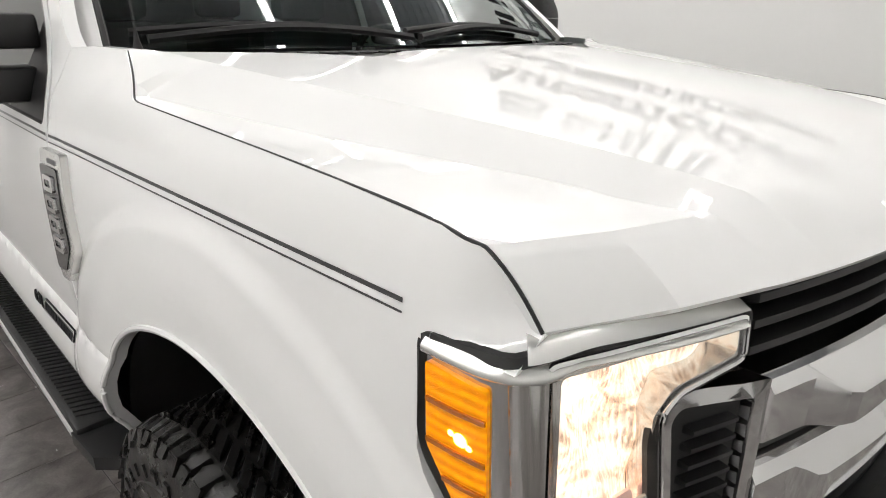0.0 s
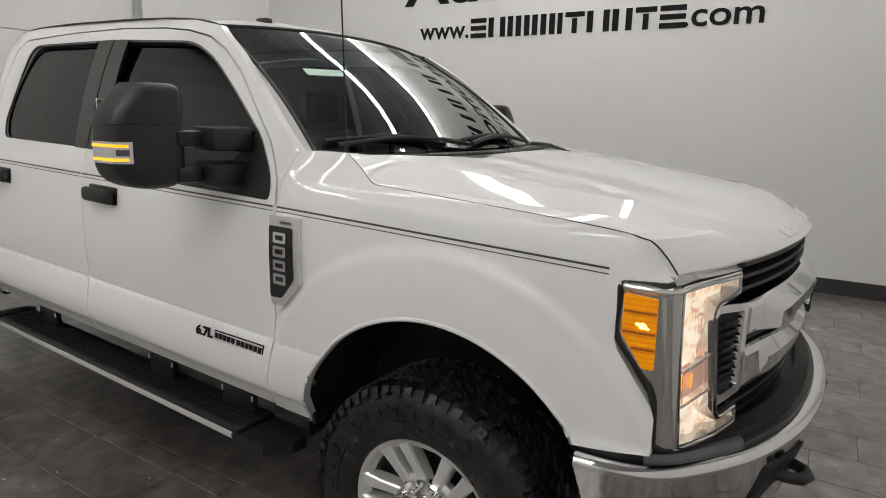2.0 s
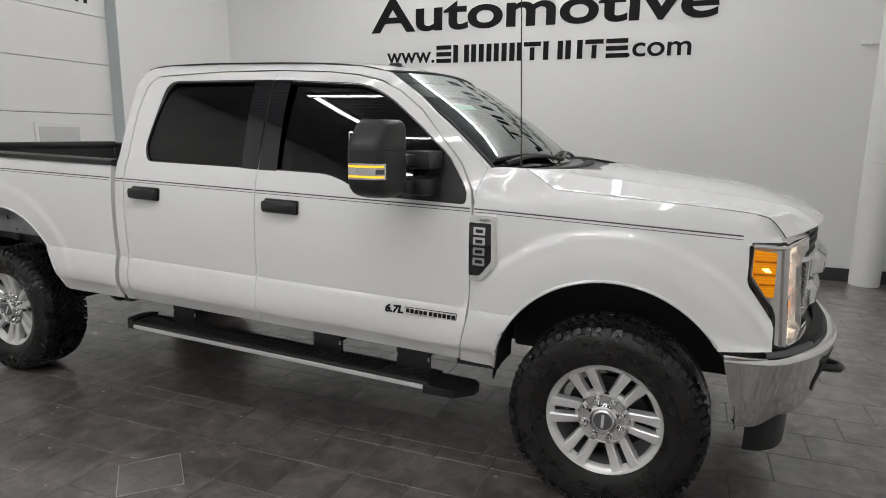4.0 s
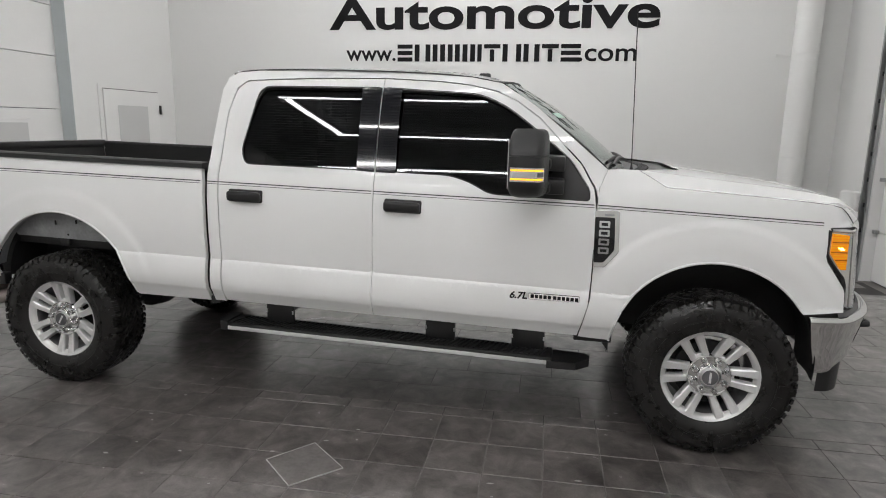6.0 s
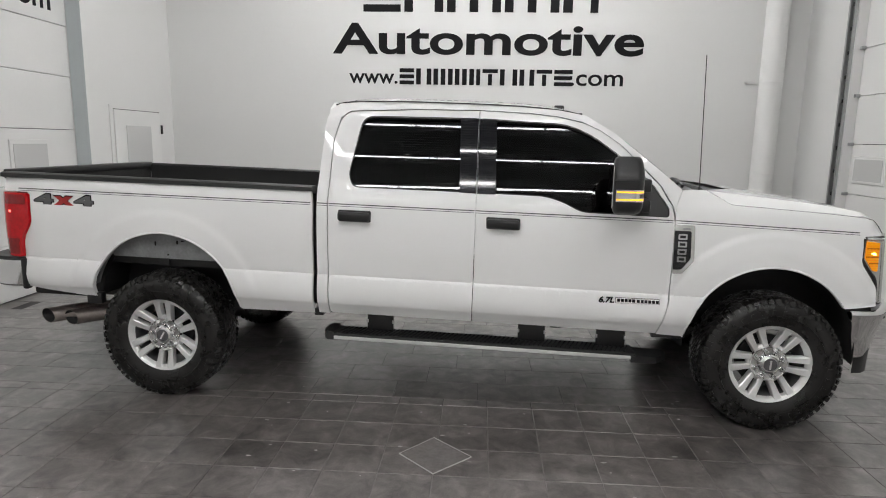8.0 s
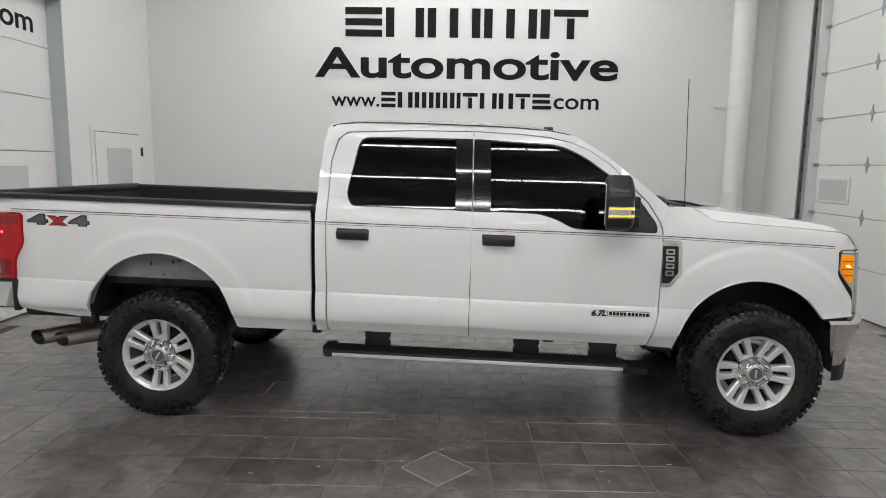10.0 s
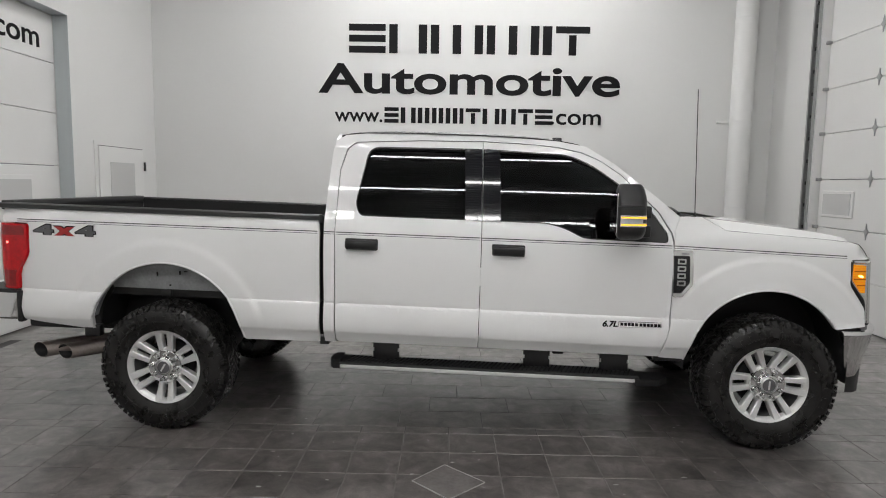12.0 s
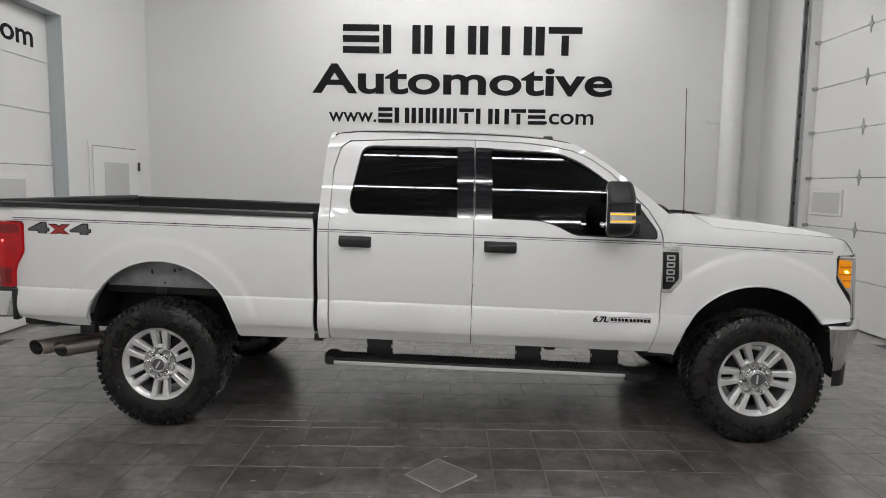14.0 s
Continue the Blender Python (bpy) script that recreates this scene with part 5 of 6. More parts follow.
emblem = part("emblem", *prism(badge, lambda y, h, d: B(grille_x(y) + 0.034 + d, y, 1.195 + h), 0.0, -0.05), CHROME, grille, "plain oval emblem")
part("emblem_face", *prism([(0.9 * y, 0.84 * h) for y, h in badge], lambda y, h, d: B(grille_x(y) + 0.034 + d, y, 1.195 + h), 0.003, -0.001), EMBLEM, emblem, "dark blue oval")
part("nose_panel", *along([(4.66, -0.86), (4.75, -0.80), (4.82, -0.60), (4.87, -0.35), (4.885, 0), (4.87, 0.35), (4.82, 0.60), (4.75, 0.80), (4.66, 0.86)], [(-0.16, 1.37), (-0.10, 1.385), (-0.10, 0.90), (-0.12, 0.86)]), SEAL, truck)

# front bumper
fb = [(4.515, -0.978), (4.60, -0.962), (4.695, -0.925), (4.78, -0.845), (4.90, -0.66), (4.985, -0.42), (5.02, -0.2), (5.03, 0.0)]
front_path = fb + [(x, -y) for x, y in reversed(fb[:-1])]


def low(q):
    return 0.582 + 0.02 * ease((q.x - 4.58) / 0.25)


bumper_profile = [(-0.06, 0.888), (-0.030, 0.896), (-0.014, 0.897), (-0.003, 0.893), (0.004, 0.886), (0.0065, 0.879), (0.006, 0.873), (0.004, 0.866), (-0.003, 0.84), (-0.014, 0.79), (-0.030, 0.73), (-0.048, lambda q: low(q) + 0.03), (-0.062, low), (-0.12, lambda q: low(q) + 0.004)]
bumper_mesh = along(front_path, bumper_profile)


def cut_back(p):
    """The bumper's rear edges run forward towards the bottom."""
    k = min(1.0, max(0.0, (4.70 - p[0]) / 0.185))
    return (p[0] + k * 0.26 * max(0.0, 0.875 - p[2] - RAKE * p[0]), p[1], p[2])


bumper = part("front_bumper", [cut_back(p) for p in bumper_mesh[0]], bumper_mesh[1], CHROME, truck, "chrome front bumper")
part("bumper_pad", *along(front_path[4:-4], [(-0.22, 0.912), (-0.08, 0.909), (-0.036, 0.903), (-0.034, 0.89)]), BLACKTRIM, bumper, "black plastic bumper step pad")
# chrome step strip, its dark reflections put into a darker alloy colour
part("bumper_step", *along(front_path[2:5], [(-0.09, 0.913), (-0.052, 0.917), (-0.042, 0.913), (-0.036, 0.903), (-0.034, 0.886)]), DARKALLOY, bumper)
# black strip standing for the shade between lamp and bumper
part("bumper_gap", *along(front_path, [(-0.10, 0.935), (-0.055, 0.930), (-0.055, 0.88)]), SEAL, bumper)
bumper_x = curve([(0.0, 5.03), (0.2, 5.02), (0.42, 4.985), (0.66, 4.90), (0.845, 4.78)])
bumper_in = curve([(0.60, -0.058), (0.65, -0.048), (0.73, -0.030), (0.79, -0.014), (0.84, -0.003), (0.866, 0.004)])
for s in (-1, 1):
    slot = bend([(s * 0.34, 0.67), (s * 0.585, 0.67), (s * 0.60, 0.71), (s * 0.585, 0.815), (s * 0.34, 0.825)], 0.02)
    # no hole is cut: a black plate on the face carries the opening's shade
    part("bumper_opening", *prism(slot if s > 0 else list(reversed(slot)), lambda y, h, d: B(bumper_x(abs(y)) + bumper_in(h) * 1.15 + 0.010 + d, y, h), 0.0, -0.06), SEAL, bumper, "dark opening for the tow hook", smooth=0)
    hook = [Vector(B(4.90, s * 0.37, 0.750)), Vector(B(4.985, s * 0.37, 0.752)), Vector(B(5.015, s * 0.385, 0.750)), Vector(B(5.025, s * 0.415, 0.748)), Vector(B(5.012, s * 0.445, 0.748)), Vector(B(4.975, s * 0.460, 0.750)), Vector(B(4.87, s * 0.460, 0.750))]
    part("tow_hook", *tube(hook, 0.018, 12), BLACKTRIM, truck, "black tow hook")
part("air_dam", *along([(4.625, -0.87), (4.71, -0.84), (4.79, -0.72), (4.84, -0.4), (4.86, 0), (4.84, 0.4), (4.79, 0.72), (4.71, 0.84), (4.625, 0.87)], [(-0.06, 0.72), (0.0, 0.70), (-0.01, lambda q: 0.46), (-0.04, 0.45)]), BLACKTRIM, truck, "black lower air dam")

# rolled lips round the wheel openings
for (cx, ch, r), a0, a1, dy in ((ARCHES[0], 35, 176, 0.0), (ARCHES[1], 4, 174, 0.0)):
    lip_path = [on_side(x, h, 0.002) for x, h in arch(cx, ch, r + 0.004, a0, a1, 48)]
    both("arch_lip", tube(lip_path, 0.0075, 8), PAINT)

# wheel housings and underbody
def housing(cx, ch, r, a0, a1, y0, y1, grow):
    def f(u, v):
        a = radians(a0 + (a1 - a0) * u)
        rr = r + 0.004 + grow * ease(v * 2)
        return B(cx + rr * math.cos(a), -(y0 + (y1 - y0) * v), ch + rr * math.sin(a))
    return sheet(34, 8, f)


both("wheel_housing", housing(*ARCHES[0], -8, 183, 0.94, 0.54, 0.03), DARKMETAL)
both("wheel_housing", housing(*ARCHES[1], 14, 166, 0.957, 0.885, 0.014), INNERWHITE, label="bare grey inner wheel arch")
both("wheel_housing", housing(*ARCHES[1], 4, 176, 0.86, 0.54, 0.0), DARKMETAL)
both("inner_fender", box(3.50, 4.62, -0.52, -0.45, 0.55, 1.15, 0.02), DARKMETAL)
def tub(u, v):
    a = radians(140 - 100 * u)
    x, top = ARCHES[1][0] + (ARCHES[1][2] + 0.018) * math.cos(a), ARCHES[1][1] + (ARCHES[1][2] + 0.018) * math.sin(a)
    return B(x, -(0.885 - 0.012 * v), top + (0.955 - top) * v)


both("inner_fender", sheet(26, 5, tub), INNERWHITE, label="bare grey inner panel")
# small black blocks stand in for the shade inside the panel's slots
for dx, dh, w, tall in ((-0.10, 1.060, 0.010, 0.030), (0.06, 1.075, 0.012, 0.026), (0.10, 1.085, 0.026, 0.008), (-0.01, 0.985, 0.012, 0.012)):
    both("panel_slot", moved(box(-w / 2, w / 2, -0.004, 0.004, -tall / 2, tall / 2, 0.002, 1), Matrix.Translation(B(ARCHES[1][0] + dx, -0.884, dh))), SEAL)
both("tub_bracket", moved(box(-0.035, 0.035, -0.012, 0.012, -0.05, 0.0, 0.004), Matrix.Translation(B(-0.01, -0.868, 0.955))), DARKMETAL)
both("frame_side", box(-1.05, 1.05, -0.56, -0.50, 0.60, 1.0, 0.01), DARKMETAL)
both("frame_rail", box(-1.1, 4.75, -0.46, -0.38, 0.56, 0.74, 0.01), DARKMETAL)
for x, w, z0, z1 in ((0.9, 0.10, 0.58, 0.70), (2.05, 0.5, 0.50, 0.66), (3.0, 0.7, 0.46, 0.68)):
    part("crossmember", *box(x - w / 2, x + w / 2, -0.37, 0.37, z0, z1, 0.03), DARKMETAL, truck)
part("skid_bracket", *box(2.70, 2.78, -0.62, -0.48, 0.50, 0.56, 0.01), DARKMETAL, truck)
for x in (FRONT_HUB, REAR_HUB):
    axle = lathe([(0.045, -0.72), (0.05, -0.2), (0.15, -0.14), (0.17, 0.0), (0.15, 0.14), (0.05, 0.2), (0.045, 0.72)], 18)
    part("axle", *moved(axle, Matrix.Translation((x, 0, TYRE_R))), DARKMETAL, truck)
part("drive_shaft", *tube([(0.1, 0.03, 0.47), (2.6, 0.03, 0.60)], 0.05, 12), DARKMETAL, truck)
both("mud_edge", moved(box(-0.16, 0.05, -0.03, 0.03, -0.015, 0.03, 0.008), Matrix.Translation(B(3.49, -0.90, 0.65))), BLACKTRIM)
both("rear_valance", [[(x, y, z - RAKE * x) for x, y, z in box(-0.97, -0.56, -0.925, -0.84, 0.655, 0.735, 0.02)[0]], box(-0.97, -0.56, -0.925, -0.84, 0.655, 0.735, 0.02)[1]], BLACKTRIM)
both("mud_edge", moved(box(-0.06, 0.05, -0.03, 0.03, -0.05, 0.03, 0.01), Matrix.Translation(B(-0.50, -0.92, 0.665))), BLACKTRIM)
both("mud_edge", moved(box(-0.035, 0.03, -0.03, 0.03, -0.02, 0.03, 0.008), Matrix.Translation(B(1.115, -0.91, 0.655))), BLACKTRIM)

# wheels


def tyre_mesh():
    R = TYRE_R - 0.012
    prof = [(0.246, -0.112), (0.258, -0.136), (0.285, -0.150), (0.33, -0.157), (0.37, -0.155), (0.40, -0.146), (R - 0.012, -0.134), (R, -0.116), (R, 0.116), (R - 0.012, 0.134),
            (0.40, 0.146), (0.37, 0.155), (0.33, 0.157), (0.28, 0.150), (0.250, 0.138), (0.236, 0.118)]
    return lathe(prof, 84)


def tread_mesh():
    """All-terrain blocks: shoulder lugs, two staggered rows and a centre rib of broken blocks."""
    verts, faces = [], []

    def block(a0, a1, y0, y1, r0, r1, skew=0.0, drop=0.0):
        n = len(verts)
        for r, inset in ((r0, 0.0), (r1, 0.004)):
            for a, y in ((a0, y0), (a1, y0), (a1, y1), (a0, y1)):
                aa = a + (inset / r if a == a0 else -inset / r) + skew * (y - (y0 + y1) / 2)
                yy = y + (inset if y == y0 else -inset)
                rr = r - (drop if abs(yy) > 0.125 else 0)
                verts.append((rr * math.cos(aa), yy, rr * math.sin(aa)))
        faces.extend([(n, n + 1, n + 5, n + 4), (n + 1, n + 2, n + 6, n + 5), (n + 2, n + 3, n + 7, n + 6), (n + 3, n, n + 4, n + 7), (n + 4, n + 5, n + 6, n + 7)])

    N = 60
    p = 2 * math.pi / N
    R0, R1 = TYRE_R - 0.016, TYRE_R
    for k in range(N):
        a = k * p
        wide = 0.80 if k % 2 else 0.64
        for s in (-1, 1):
            o = a + (p / 2 if s > 0 else 0)
            e = 0.148 if k % 2 else 0.140
            block(o, o + p * wide, *sorted((s * 0.098, s * e)), R0, R1, 0.25 * s, 0.012)
            block(o + p * 0.3, o + p * 1.02, *sorted((s * 0.048, s * 0.092)), R0, R1, -2.2 * s)
        block(a + p * 0.1, a + p * 0.55, -0.042, 0.002, R0, R1, 2.4)
        block(a + p * 0.55, a + p * 1.0, 0.004, 0.044, R0, R1, 2.4)
        # sidewall biters
        for s in (-1, 1):
            o = a + (p / 2 if s > 0 else 0)
            n = len(verts)
            for r, y in ((0.425, 0.136), (0.392 if k % 2 else 0.405, 0.150)):
                for da in (0.0, p * 0.6):
                    for lift in (0.0, 0.006):
                        verts.append(((r + lift * 0.5) * math.cos(o + da), s * (y + lift), (r + lift * 0.5) * math.sin(o + da)))
            faces.extend([(n + 1, n + 3, n + 7, n + 5), (n, n + 1, n + 5, n + 4), (n + 2, n + 6, n + 7, n + 3), (n + 4, n + 5, n + 7, n + 6)])
    return verts, faces


def ribs_mesh():
    """Raised blank bars on the sidewall."""
    out = []
    for k in range(34):
        if k % 17 > 11:
            continue
        a = 2 * math.pi * k / 34
        out.append(moved(box(0.335, 0.362, -0.1605, -0.155, -0.010, 0.010), Matrix.Rotation(a, 4, "Y")))
    ringm = lathe([(0.318, -0.1565), (0.320, -0.160), (0.324, -0.160), (0.326, -0.1565)], 84)
    return joined(ringm, *out)


def spoke_mesh(offset):
    """One bar of a twin spoke, from the hub to the rim, machined flat on its face."""
    sect = []
    for r, half, y0, y1 in ((0.070, 0.017, -0.098, -0.06), (0.12, 0.0175, -0.102, -0.06), (0.17, 0.0195, -0.114, -0.07), (0.212, 0.0225, -0.123, -0.085), (0.237, 0.026, -0.127, -0.09)):
        o = offset * (0.022 + 0.085 * r)
        sect.append([(r, y0 + 0.006, o - half), (r, y0, o - half + 0.006), (r, y0, o + half - 0.006), (r, y0 + 0.006, o + half), (r, y1, o + half + 0.004), (r, y1, o - half - 0.004)])
    verts = [p for s in sect for p in s]
    faces = []
    for i in range(len(sect) - 1):
        faces += [(i * 6 + k, (i + 1) * 6 + k, (i + 1) * 6 + (k + 1) % 6, i * 6 + (k + 1) % 6) for k in range(6)]
    return verts, faces


def wheel():
    ob = thing("wheel", "", "")
    part("tyre", *tyre_mesh(), RUBBER, ob, "black all-terrain tyre")
    part("tread", *tread_mesh(), RUBBER, ob, smooth=20)
    part("sidewall_ribs", *ribs_mesh(), RUBBER, ob, smooth=20)
    rim = part("rim", *lathe([(0.222, -0.095), (0.230, -0.116), (0.242, -0.126), (0.253, -0.131), (0.258, -0.125), (0.252, -0.114)], 84), SATIN, ob, "silver alloy rim with six twin spokes")
    # same alloy as the rim, with the shade behind the spokes in its colour
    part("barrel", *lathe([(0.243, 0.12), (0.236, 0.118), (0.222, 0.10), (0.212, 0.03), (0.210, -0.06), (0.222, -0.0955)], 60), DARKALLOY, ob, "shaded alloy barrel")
    for k in range(6):
        for o in (-1, 1):
            part("spoke", *moved(spoke_mesh(o), Matrix.Rotation(radians(60 * k), 4, "Y")), SATIN, rim)
        part("spoke_web", *moved(box(0.06, 0.132, -0.092, -0.06, -0.030, 0.030, 0.008), Matrix.Rotation(radians(60 * k), 4, "Y")), SATIN, rim)
    part("brake_disc", *lathe([(0.0, -0.012), (0.09, -0.012), (0.09, -0.035), (0.175, -0.035), (0.175, 0.0), (0.0, 0.0)], 40), DARKMETAL, ob)
    hub = part("hub_cover", *lathe([(0.116, -0.085), (0.116, -0.106), (0.111, -0.113), (0.102, -0.110), (0.070, -0.109), (0.066, -0.118), (0.064, -0.128), (0.056, -0.132), (0.050, -0.120), (0.0, -0.120)], 48), CHROME, ob, "chrome hub cover")
    part("centre_cap", *lathe([(0.048, -0.118), (0.048, -0.128), (0.040, -0.134), (0.0, -0.135)], 32), ALU, hub)
    part("cap_face", *lathe([(0.042, -0.1335), (0.041, -0.1365), (0.0, -0.1370)], 24), DARKALLOY, hub)
    part("cap_bar", *box(-0.006, 0.006, -0.1395, -0.1368, -0.030, 0.030, 0.001, 1), SATIN, hub)
    for k in range(8):
        a = radians(45 * k + 22.5)
        nut = lathe([(0.015, -0.10), (0.015, -0.118), (0.0135, -0.122), (0.0125, -0.136), (0.008, -0.143), (0.0, -0.144)], 12)
        part("lug_nut", *moved(nut, Matrix.Translation((0.087 * math.cos(a), -0.002, 0.087 * math.sin(a))) @ Matrix.Diagonal((1.15, 1, 1.15, 1))), CHROME, hub)
    return ob


first_wheel = wheel()
first_wheel.parent = truck
spots = [(FRONT_HUB, -0.873, 0, 2), (REAR_HUB, -0.873, 0, 31), (FRONT_HUB, 0.873, 180, 0), (REAR_HUB, 0.873, 180, 15)]
first_wheel.matrix_basis = Matrix.Translation((*spots[0][:2], TYRE_R)) @ Matrix.Rotation(radians(spots[0][3]), 4, "Y")
for x, y, turn, roll in spots[1:]:
    copy_thing(first_wheel, Matrix.Translation((x, y, TYRE_R)) @ Matrix.Rotation(radians(turn), 4, "Z") @ Matrix.Rotation(radians(roll), 4, "Y"))

# running boards
for k in (0, 1):
    flip = flipped if k else (lambda m: m)

    def raked(m):
        return flip(([(x, y, z - RAKE * x) for x, y, z in m[0]], m[1]))
    board = part("running_board", *raked(box(1.20, 3.22, -1.015, -0.83, 0.510, 0.545, 0.012)), BLACKTRIM, truck, "black running board with bright trim")
    part("board_trim", *raked(box(1.235, 3.19, -1.021, -1.009, 0.502, 0.526, 0.004)), SATIN, board, "brushed aluminium strip")
    cap0 = prism([(1.165, -0.98), (1.165, -0.86), (1.20, -0.83), (1.235, -0.83), (1.235, -1.02), (1.19, -1.02)], lambda a, b, d: (a, b, 0.498 + d), 0.0, 0.058)
    part("end_cap", *raked((cap0[0], [tuple(reversed(f)) for f in cap0[1]])), BLACKTRIM, board)
    cap1 = prism([(3.19, -1.022), (3.19, -0.83), (3.40, -0.83), (3.43, -0.87), (3.425, -0.93), (3.35, -1.010)], lambda a, b, d: (a, b, 0.484 + d), 0.0, 0.042)
    part("end_cap", *raked((cap1[0], [tuple(reversed(f)) for f in cap1[1]])), BLACKTRIM, board)
    for i in range(66):
        x = 1.26 + i * 0.029
        ribm = prism([(x, -0.995), (x + 0.008, -0.995), (x + 0.050, -0.865), (x + 0.042, -0.865)], lambda a, b, d: (a, b, 0.5445 + d), 0.0, 0.006)
        part("tread_rib", *raked((ribm[0], [tuple(reversed(f)) for f in ribm[1]])), SEAL, board, smooth=0)
    for x0, x1 in ((1.44, 1.62), (2.465, 2.645), (2.98, 3.17)):
        part("board_bracket", *raked(joined(box(x0, x1, -0.90, -0.87, 0.54, 0.68, 0.008), box(x0 + 0.02, x1 - 0.02, -0.88, -0.55, 0.60, 0.66, 0.01))), BLACKTRIM, board)
        for xe in (x0 + 0.004, x1 - 0.004):
            part("bracket_clip", *raked(box(xe - 0.005, xe + 0.005, -0.904, -0.898, 0.598, 0.622, 0.002, 1)), ALU, board, "small bright clip")

# towing mirrors
for k in (0, 1):
    flip = flipped if k else (lambda m: m)
    outer_y = curve([(1.455, 1.235), (1.462, 1.265), (1.478, 1.300), (1.505, 1.325), (1.54, 1.335), (1.66, 1.334), (1.69, 1.328), (1.735, 1.294), (1.775, 1.260), (1.795, 1.240)])
    inner_y = curve([(1.455, 1.165), (1.465, 1.135), (1.485, 1.112), (1.53, 1.103), (1.72, 1.105), (1.77, 1.108), (1.786, 1.114), (1.795, 1.130)])
    half_x = curve([(1.455, 0.040), (1.463, 0.064), (1.48, 0.080), (1.52, 0.088), (1.70, 0.088), (1.76, 0.083), (1.785, 0.073), (1.795, 0.058)])

    def housing_point(h, a, lift=0.0):
        y0, y1, b = outer_y(h), inner_y(h), half_x(h) + lift
        m, w = (y0 + y1) / 2, (y0 - y1) / 2 + lift
        c, d = math.cos(a), math.sin(a)
        x, y = b * math.copysign(abs(c) ** 0.42, c), w * math.copysign(abs(d) ** 0.42, d)
        return (3.070 + x - 0.030 * (0.5 + 0.5 * max(-1.0, -y / w)) ** 2, -m + y, h - RAKE * 3.05)

    def shell(levels):
        verts, faces, c = [], [], 36
        for h in levels:
            verts += [housing_point(h, 2 * math.pi * q / c) for q in range(c)]
        for r in range(len(levels) - 1):
            faces += [(r * c + q, r * c + (q + 1) % c, (r + 1) * c + (q + 1) % c, (r + 1) * c + q) for q in range(c)]
        faces += [tuple(reversed(range(c))), tuple(range((len(levels) - 1) * c, len(levels) * c))]
        return verts, faces

    mirror = part("door_mirror", *flip(shell([1.455, 1.458, 1.463, 1.472, 1.485, 1.505, 1.53, 1.58, 1.63, 1.662])), MIRRORBLK, truck, "large black towing mirror")
    part("mirror_cap", *flip(shell([1.6645, 1.68, 1.70, 1.72, 1.74, 1.76, 1.774, 1.784, 1.790, 1.795])), MIRRORBLK, mirror)
    part("mirror_glass", *flip(moved(box(2.960, 2.966, -1.30, -1.13, 1.50, 1.74, 0.002, 1), Matrix.Translation((0.0, 0, -RAKE * 3)))), CHROME, mirror)

    def strip(h0, h1, a0, a1, lift):
        n = 16
        return sheet(n, 2, lambda u, v: housing_point(h0 + (h1 - h0) * v, radians(a0 + (a1 - a0) * u), lift))

    lens = part("mirror_lamp", *flip(strip(1.542, 1.610, -120, -18, 0.0015)), CHROME, mirror, "mirror turn signal with two amber strips")
    part("signal_strip", *flip(strip(1.550, 1.559, -114, -26, 0.003)), AMBERSIGNAL, lens, "glowing amber strip")
    part("signal_strip", *flip(strip(1.593, 1.602, -114, -26, 0.003)), AMBERSIGNAL, lens, "glowing amber strip")
    part("signal_mask", *flip(strip(1.566, 1.586, -60, -24, 0.0025)), BADGEGREY, lens)
    for h in (1.622, 1.500):
        arm = part("mirror_arm", *flip(([(x, y, z - RAKE * x) for x, y, z in box(3.110, 3.165, -1.15, -0.98, h - 0.026, h + 0.026, 0.012)[0]], box(3.110, 3.165, -1.15, -0.98, h - 0.026, h + 0.026, 0.012)[1])), MIRRORBLK, mirror)
        part("arm_socket", *flip(([(x, y, z - RAKE * x) for x, y, z in box(3.105, 3.235, -1.060, -0.90, h - 0.040, h + 0.040, 0.012)[0]], box(3.105, 3.235, -1.060, -0.90, h - 0.040, h + 0.040, 0.012)[1])), MIRRORBLK, arm)

# ---- floor things ----
decal = [(1.726, -1.688), (1.911, -1.474), (2.144, -1.689), (1.937, -1.893)]
sheet_ob = placed(part("floor_decal", *prism(list(reversed(decal)), lambda a, b, d: (a, b, d), 0.0045, 0.0008), PLASTICSHEET, smooth=0))
for a, b in ((0, 3), (2, 3), (1, 2), (0, 1)):
    (xa, ya), (xb, yb) = decal[a], decal[b]
    d = Vector((xb - xa, yb - ya)).normalized() * 0.002
    part("sheet_edge", *prism([(xa - d.y, ya + d.x), (xa + d.y, ya - d.x), (xb + d.y, yb - d.x), (xb - d.y, yb + d.x)], lambda p, q, z: (p, q, z), 0.0065, 0.0008), SHEETEDGE, sheet_ob, smooth=0)
tagged(sheet_ob, "square translucent sheet lying on the tiled floor", "floor sheet")

random.seed(11)
flakes_v, flakes_f = [], []
for k in range(26):
    u, v, r = random.uniform(0.6, 3.6), random.uniform(-2.3, -0.75), random.uniform(0.004, 0.011)
    a0 = random.uniform(0, 6.28)
    q = len(flakes_v)
    flakes_v += [(u + r * (1 + 0.9 * (m % 2)) * math.cos(a0 + 1.2566 * m), v + 0.6 * r * math.sin(a0 + 1.2566 * m), z) for z in (0.0006, 0.0022) for m in range(5)]
    flakes_f += [(q + 5, q + 6, q + 7, q + 8, q + 9)] + [(q + m, q + (m + 1) % 5, q + 5 + (m + 1) % 5, q + 5 + m) for m in range(5)]
tagged(placed(part("floor_debris", flakes_v, flakes_f, SHEETEDGE, smooth=0)), "small pale flakes of dirt on the floor", "debris", kind="stuff")

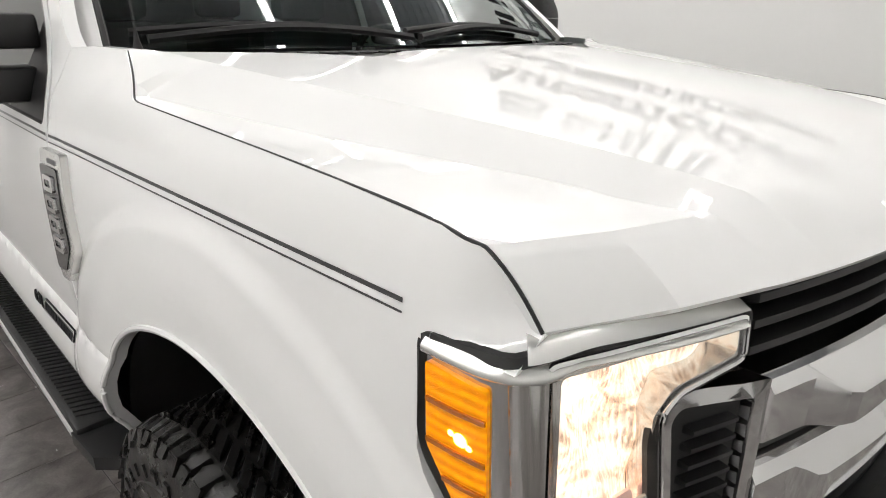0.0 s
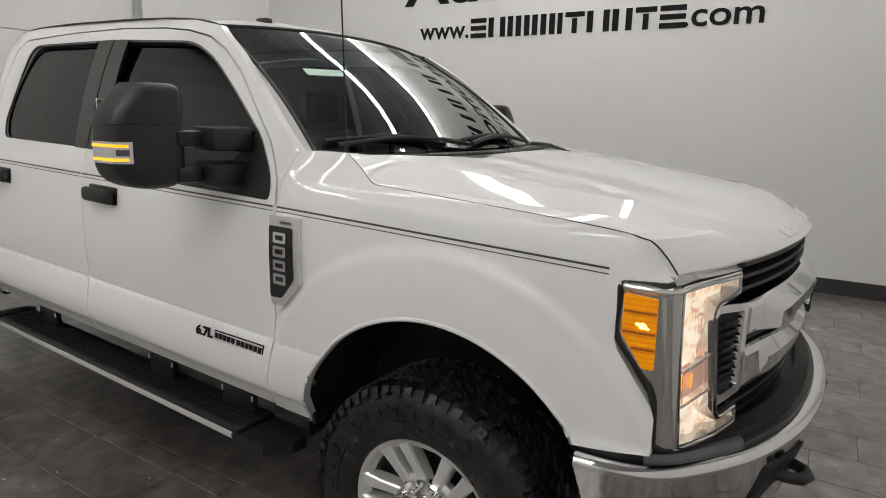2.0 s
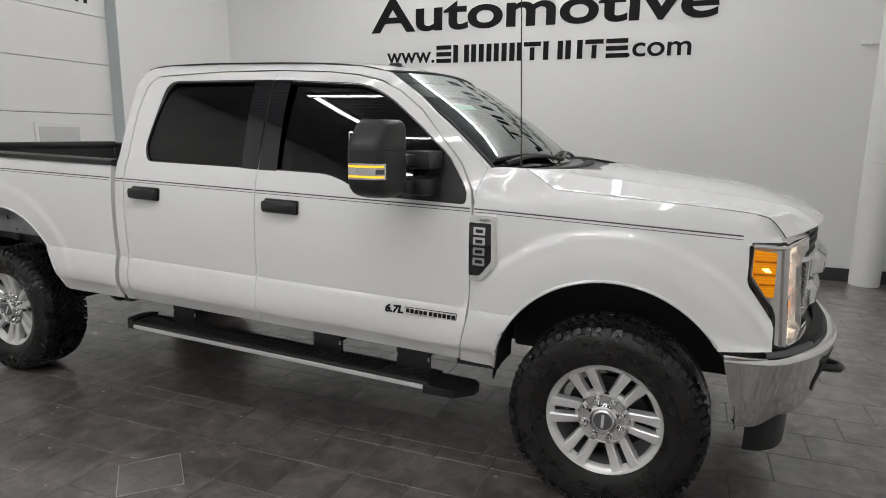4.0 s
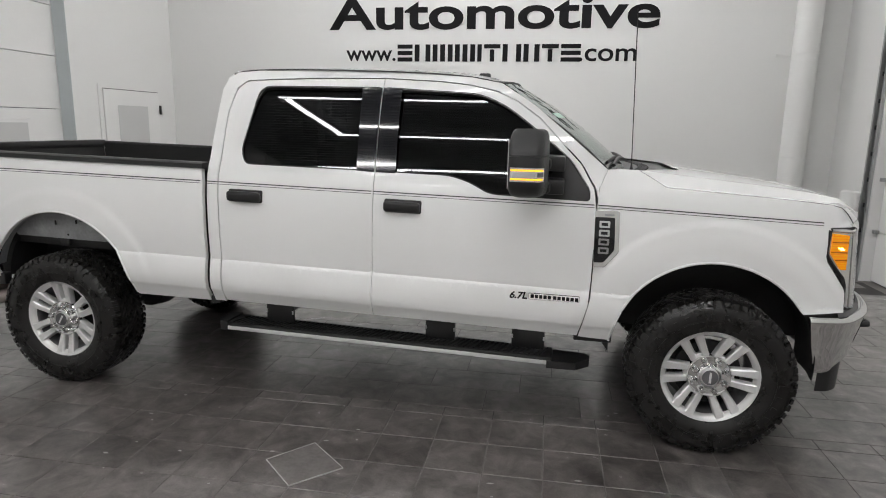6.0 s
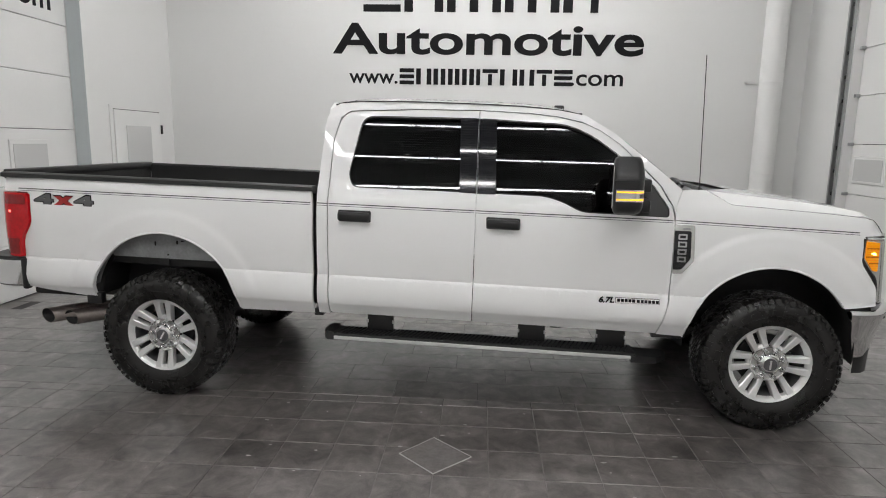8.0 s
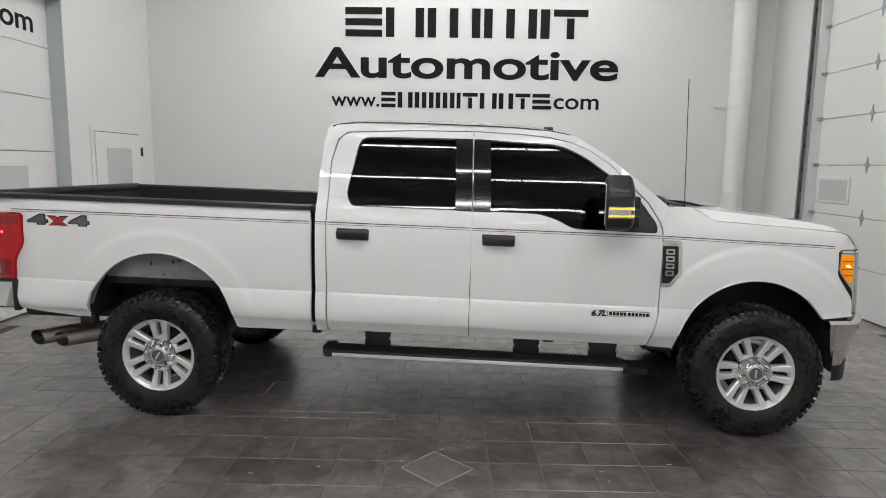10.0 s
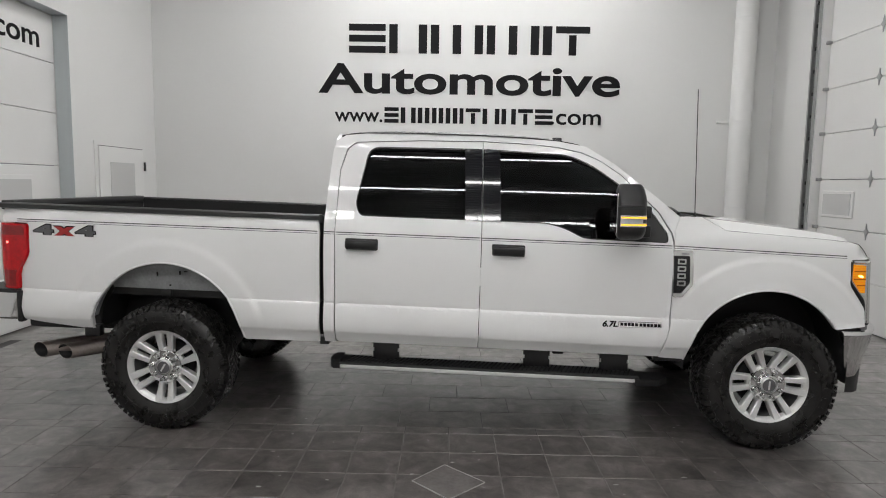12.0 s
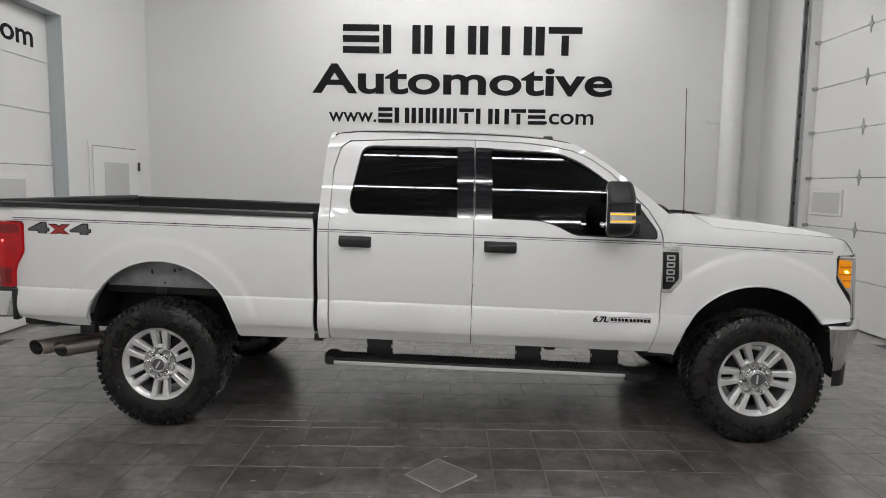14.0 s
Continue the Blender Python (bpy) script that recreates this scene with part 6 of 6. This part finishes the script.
# ---- tiled floor ----
floor = placed(part("floor", *box(U0 - T, U1 + T, V0 - T, V1 + T, -0.12, -0.003), GROUT, smooth=0))
tagged(floor, "dark grey-brown slate floor tiles with pale joints", "floor", kind="structure")
PITCH = 0.305
TU, TV = 2.24, -1.60
SQUARE_END, PLANK_V, PLANK = -0.99, -0.875, 0.603    # square tiles to here, then long tiles in a running bond
J = 0.0025


def tile_box(w, d, j):
    return box(-w / 2 + j, w / 2 - j, -d / 2 + j, d / 2 - j, -0.02, 0.0, 0.0015, 1)


spots = []
for i in range(-18, 20):
    for j in range(-30, 2):
        u, v = TU + PITCH * (i + 0.5), TV + PITCH * (j + 0.5)
        if U0 < u < U1 and V0 < v < V1:
            spots.append((u, v, 0))
    u = TU + PITCH * (i + 0.5)
    if U0 < u < U1:
        spots.append((u, (SQUARE_END + PLANK_V) / 2, 1))
for j in range(20):
    v = PLANK_V + PITCH * (j + 0.5)
    start = 0.19 + 0.214 * (j - 2) - PLANK * 8
    for i in range(24):
        u = start + PLANK * (i + 0.5)
        if U0 < u < U1 and V0 < v < V1:
            spots.append((u, v, 2))
shapes = [tile_box(PITCH, PITCH, J), tile_box(PITCH, PLANK_V - SQUARE_END, J), tile_box(PLANK, PITCH, 0.0017)]
part("joint_bed", *box(U0, U1, SQUARE_END, V1, -0.0029, -0.0022), JOINT, floor, smooth=0)
spots.sort(key=lambda p: max(abs(p[0] - 2.3) / 1.25, abs(p[1] + 1.6)))
shared = [None, None, None]
rest_v, rest_f = [], []
for n, (u, v, kind) in enumerate(spots):
    if n < 300:
        if shared[kind] is None:
            ob = part("tile", *shapes[kind], TILE, floor, smooth=0)
            shared[kind] = ob.data
        else:
            ob = new("tile", shared[kind])
            ob.parent = floor
        ob.location = (u, v, 0)
    else:
        k = len(rest_v)
        rest_v += [(x + u, y + v, z) for x, y, z in shapes[kind][0]]
        rest_f += [tuple(q + k for q in f) for f in shapes[kind][1]]
tagged(part("tiles", rest_v, rest_f, TILE, floor, smooth=0), kind="stuff")
